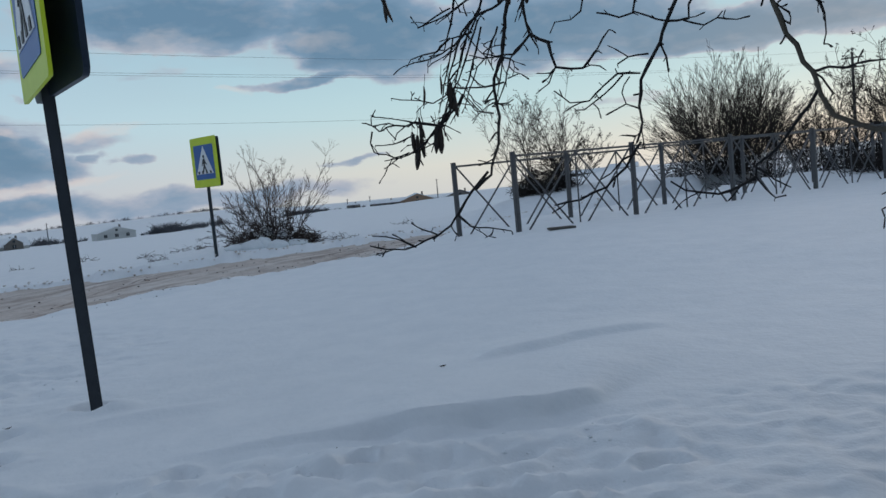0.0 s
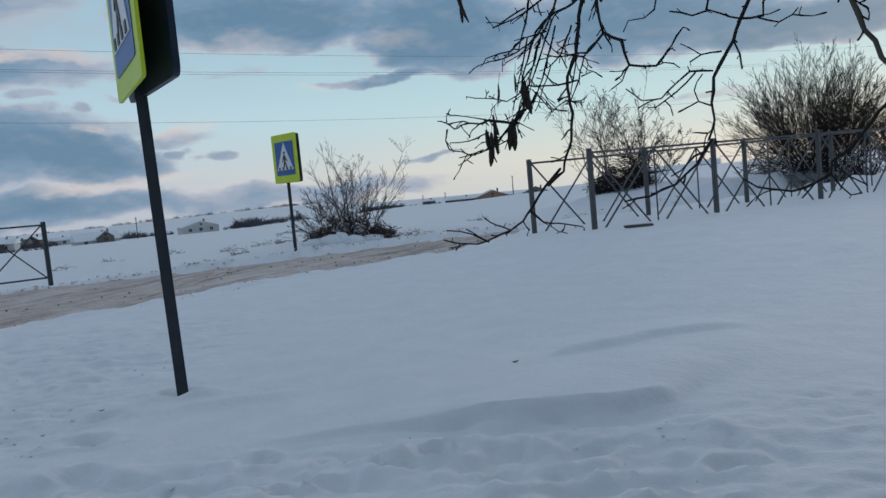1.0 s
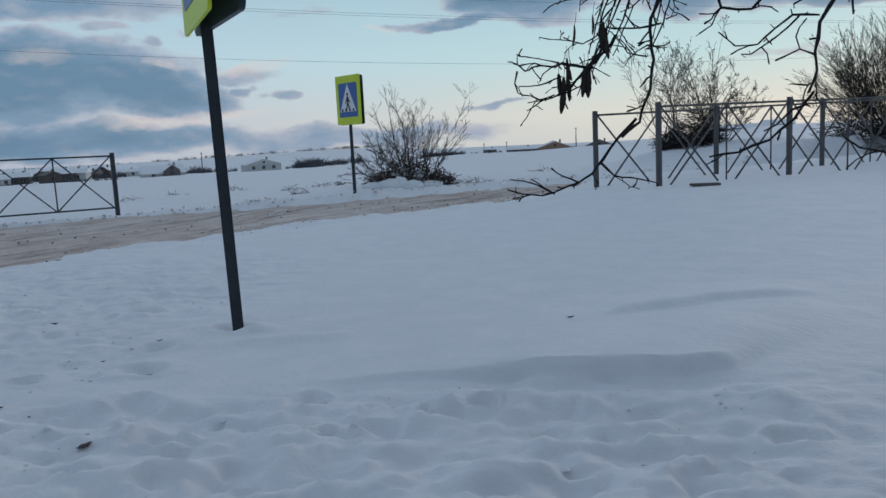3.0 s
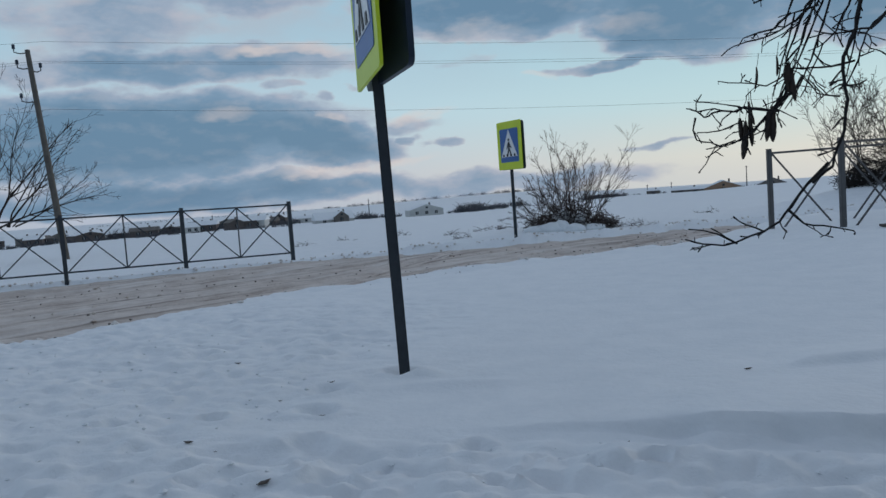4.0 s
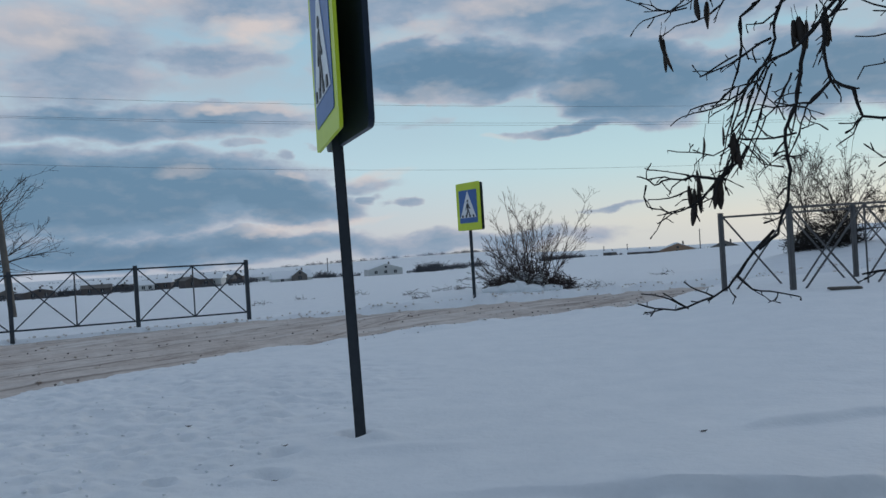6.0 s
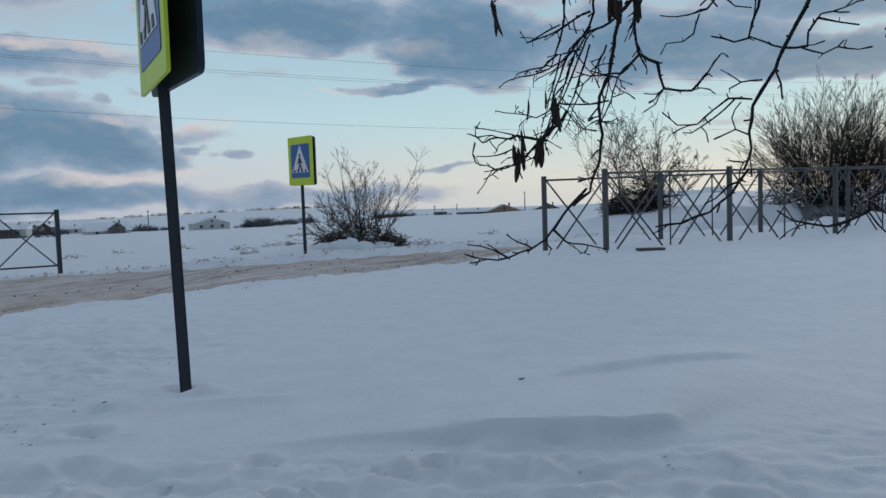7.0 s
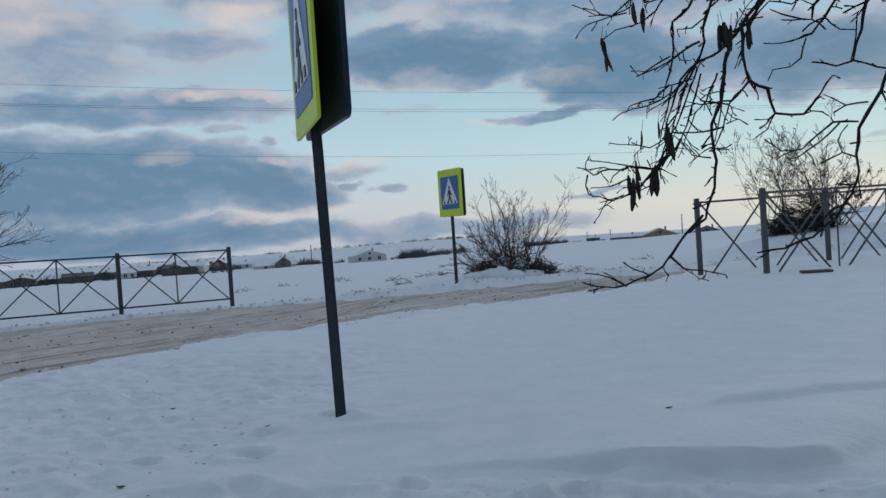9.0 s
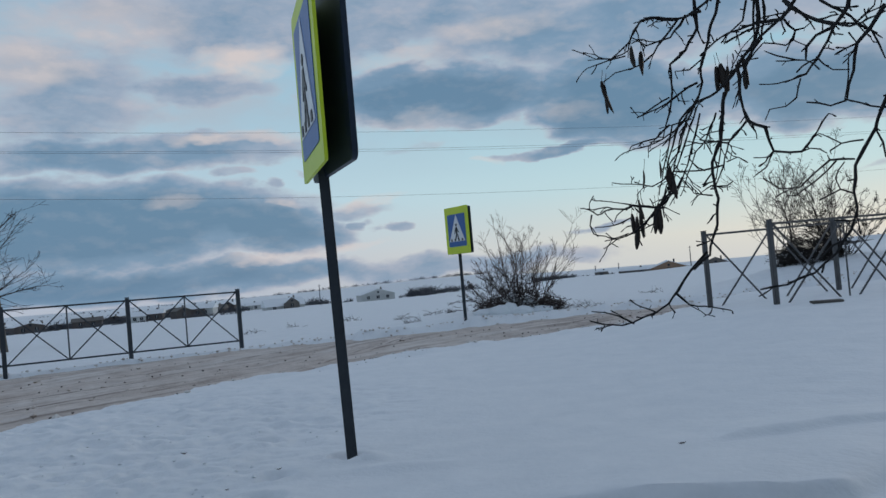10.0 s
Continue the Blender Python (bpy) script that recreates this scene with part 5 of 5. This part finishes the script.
for label, wall_mat, roof_mat, az0, n in (("low dark village house under a snowy roof", WALL_DARK, None, -52.0, 9), ("brown brick village house with snowy roof", WALL_BROWN, None, -51.2, 8), ("dark-roofed village shed among bare hedges", WALL_BROWN, WALL_DARK, -50.1, 6), ("pale rendered village cottage with snowy roof", WALL_PALE, None, -47.3, 4)):
    for k in range(n):
        house(label, az0 + 19.0 * (k + vrng.uniform(0.1, 0.8)) / n, D + vrng.uniform(-10, 60), vrng.uniform(4.0, 9.5), vrng.uniform(4.0, 6.5), vrng.uniform(1.5, 2.7), vrng.uniform(0.8, 1.8), vrng.uniform(-25, 25), wall_mat, vrng.choice((1, 2, 2)), roof_mat, vrng.random() < 0.35)
house("long distant building with snowy roof", 10.2, D + 30, 20.0, 8.0, 1.6, 1.4, 3, WALL_DARK, 5)
house("distant grey house with snowy roof", 12.6, D + 40, 10.0, 8.0, 2.0, 1.6, -5, WALL_DARK, 2)
house("low dark outbuilding in far snow", -6.6, D + 50, 5.0, 4.0, 1.1, 0.6, 0, WALL_DARK, 1)
for az, d, h in ((-26.6, 262, 6.6), (-0.55, 264, 7.0), (-37.4, 280, 5.0), (-5.4, 300, 4.0), (-7.0, 310, 3.6), (-33.7, 280, 4.2)):
    g = on_ground(az, d)
    vp = thing("village_pole", "thin dark pole standing among village houses", "pole", g, "poles in the village")
    s = Soup()
    s.tube([(0, 0, -0.5), (0, 0, h * 0.5), (0.05, 0, h)], [0.16, 0.15, 0.11], 8)
    s.made("shaft", FAR_WOOD, vp)
    part("crossarm", box_bm((0.9, 0.1, 0.1), (0.04, 0, h - 0.4), 0.01), FAR_WOOD, vp)

frng = random.Random(77)


def grove(label, az0, az1, d, h, count, step):
    """A row of small far trees and thickets, one mass."""
    s = Soup()
    mid = on_ground((az0 + az1) / 2, d)
    for i in range(max(4, int(count * 0.85))):
        az, dd = frng.uniform(az0, az1), d * frng.uniform(0.97, 1.06)
        g = on_ground(az, dd) - mid
        hh = h * frng.uniform(0.3, 1.0)
        wide = frng.uniform(0.5, 1.3)
        base = g + Vector((0, 0, -0.3))
        for k in range(step * 2):
            a = frng.uniform(0, 6.28)
            lean = frng.uniform(0, 1.0) * wide
            dv = Vector((math.cos(a) * lean, math.sin(a) * lean, frng.uniform(0.25, 1.0)))
            b = base + Vector((frng.uniform(-0.5, 0.5) * h * wide, 0, hh * frng.uniform(0.0, 0.3)))
            tip = b + dv * hh * 0.75
            s.tube([b, (b + tip) / 2 + Vector((frng.uniform(-0.1, 0.1), 0, 0.08)) * hh, tip], [0.05 * hh ** 0.5, 0.045 * hh ** 0.5, 0.02], 3, cap=False)
    root = tagged(s.made("far_trees", FAR_WOOD), label, "trees", kind="stuff")
    root.location = mid
    return root


for az0, az1, d, h, n in ((-48, -44, 266, 3.2, 34), (-44, -41.5, 268, 3.6, 26), (-41, -38, 276, 3.0, 40), (-38, -33, 284, 2.8, 46), (-33.6, -31.5, 266, 2.4, 30), (-28.4, -26.2, 270, 3.0, 22), (-27, -24.4, 270, 2.2, 30), (-20.2, -18.6, 266, 4.2, 34), (-18.6, -15.6, 276, 2.6, 44), (-21, -20, 266, 1.8, 12), (-11.3, -8.6, 262, 2.3, 80), (-8.6, -5.2, 300, 1.3, 20), (-5.3, -4.4, 262, 1.7, 18), (-1.3, 0.1, 262, 1.8, 16), (6.5, 13.5, 300, 1.8, 36)):
    grove("dark bare trees and hedges among the village", az0, az1, d + 10, h * 1.15, n, 10)
for az0, az1, n in ((-52, -47.5, 40), (-47, -43.5, 26), (-42.5, -38, 34), (-37, -32, 30), (-19.5, -15, 24)):
    grove("bare bushes and hedges before the village houses", az0, az1, 238, 1.9, n, 9)
for az0, az1, d, h, n in ((-33, -27, 1780, 8.0, 40), (-28, -22, 1780, 10.0, 70), (-22, -14.5, 1780, 11.0, 90), (-48, -33, 1780, 6.0, 50)):
    grove("distant bare tree line on the ridge", az0, az1, d, h, n, 8)

# ---- litter, clods and crumbs ----
crng = random.Random(5)


def crumbs(name, label, category, places, mat, size):
    s = Soup()
    for x, y in places:
        r = size * crng.uniform(0.35, 1.3)
        z = max(float(ground_z(x, y)), ROAD_Z - 0.02 if road_near(x) < y < road_far(x) else -9.0)
        b = len(s.v)
        c = Vector((x, y, z + r * 0.25))
        ring = 6
        s.v.append(c + Vector((0, 0, r * crng.uniform(0.4, 0.8))))
        for k in range(ring):
            a = 2 * math.pi * k / ring
            q = r * crng.uniform(0.7, 1.3)
            s.v.append(c + Vector((math.cos(a) * q, math.sin(a) * q, r * crng.uniform(-0.1, 0.25))))
        s.v.append(c + Vector((0, 0, -r * 0.6)))
        for k in range(ring):
            k2 = (k + 1) % ring
            s.f.append((b, b + 1 + k, b + 1 + k2))
            s.f.append((b + 1 + ring, b + 1 + k2, b + 1 + k))
    return tagged(s.made(name, mat, smooth=False), label, category, kind="stuff")


edge = []
for i in range(900):
    x = crng.uniform(-12, 3)
    edge.append((x, float(road_near(x)) + crng.gauss(0.05, 0.16)))
crumbs("snow_clods", "lumps of ploughed snow along the road's near edge", "snow", edge, CLOD, 0.036)
edge = []
for i in range(600):
    x = crng.uniform(-14, 4)
    edge.append((x, float(road_far(x)) + crng.gauss(0.10, 0.28)))
crumbs("snow_clods", "lumps of ploughed snow along the road's far edge", "snow", edge, CLOD, 0.030)
spots = []
for i in range(420):
    x = crng.uniform(-13, 2)
    a, b = float(road_near(x)), float(road_far(x))
    q = crng.choice((0.02, 0.12, 0.31, 0.33, 0.52, 0.54, 0.73, 0.92, 0.98)) + crng.gauss(0, 0.035)
    spots.append((x, a + (b - a) * q))
crumbs("slush_lumps", "ridges of brown frozen slush between the ruts", "slush", spots, SLUSH, 0.032)
spots = []
for i in range(600):
    x = crng.uniform(-13, 1)
    a, b = float(road_near(x)), float(road_far(x))
    spots.append((x, a + (b - a) * crng.random()))
crumbs("dirt_crumbs", "dark crumbs of frozen earth on the slushy road", "dirt", spots, DIRT, 0.016)
spots = []
for i in range(260):
    x = crng.uniform(-10, -3.5)
    spots.append((x, float(road_near(x)) + crng.gauss(-0.25, 0.3)))
crumbs("dirt_crumbs", "dark crumbs of earth on the roadside snow", "dirt", spots, DIRT, 0.011)
spots = []
for i in range(300):
    x, y = crng.uniform(-5.5, 0.6), crng.uniform(1.6, 5.2)
    if y < float(step_line(x)) - 0.1 or x < -2.1:
        spots.append((x, y))
crumbs("snow_lumps", "small lumps of trodden snow", "snow", spots, SNOW, 0.012)


def fleck(x, y, length, turn, label, curl=0.35):
    """A shrivelled leaf or bark flake, curled up from the snow."""
    n = 7
    verts, faces = [], []
    for i in range(n):
        t = i / (n - 1)
        w = length * 0.20 * math.sin(math.pi * min(0.97, max(0.05, t))) * crng.uniform(0.7, 1.2)
        z = length * (0.05 + curl * (t - 0.4) ** 2 + crng.uniform(0, 0.05))
        u = length * (t - 0.5)
        for q, up in ((-1, 0.25), (0, 0.0), (1, 0.3)):
            verts.append((u, w * q, z + w * up))
        for q, up in ((-1, 0.0), (0, -0.35), (1, 0.0)):
            verts.append((u, w * q * 0.9, z + w * (up - 0.12)))
    for i in range(n - 1):
        a, b = i * 6, i * 6 + 6
        for k in range(2):
            faces.append((a + k, a + k + 1, b + k + 1, b + k))
            faces.append((a + k + 4, a + k + 3, b + k + 3, b + k + 4))
        faces.append((a + 3, a, b, b + 3))
        faces.append((a + 2, a + 5, b + 5, b + 2))
    ob = mesh_object("leaf_scrap", verts, faces, DIRT, smooth=True)
    ob.location = (x, y, float(ground_z(x, y)) + 0.002)
    ob.rotation_euler = (0, 0, radians(turn))
    tagged(ob, label, "leaf", "scraps on the snow")


for x, y, ln, turn in ((-0.03, 4.25, 0.042, 20), (-3.03, 4.29, 0.055, -10), (-2.26, 3.57, 0.030, 35), (-2.14, 3.90, 0.035, 60), (-2.25, 2.85, 0.050, 5), (-2.06, 2.55, 0.035, 70), (-2.10, 2.83, 0.016, 0), (-1.66, 2.53, 0.060, 65), (-0.45, 3.16, 0.028, 70), (-3.64, 4.72, 0.035, 20), (-0.33, 2.93, 0.026, -15), (-0.82, 2.66, 0.028, 15)):
    fleck(x, y, ln, turn, "shrivelled dark leaf scrap lying on snow")
fleck(-1.94, 3.44, 0.08, 4, "long dark strip of bark lying in snow", 0.1)

bx, by = 1.62, 11.15
board = part("board", box_bm((0.40, 0.10, 0.03), (0, 0, 0), 0.006), POLE_WOOD, None)
board.location = (bx, by, float(ground_z(bx, by)) + 0.02)
board.rotation_euler = (0.05, 0.02, radians(18))
tagged(board, "weathered wooden board lying on snow by the barrier", "board")

# plain wall beside and behind the viewer, added unseen to shade the right foreground
shade_wall = part("unseen_wall", box_bm((0.3, 9.6, 4.6), (3.15, -1.9, 2.2), 0.02), WALL_DARK, None)
tagged(shade_wall, "plain dark unseen wall added to shade the snow", "wall", kind="structure")
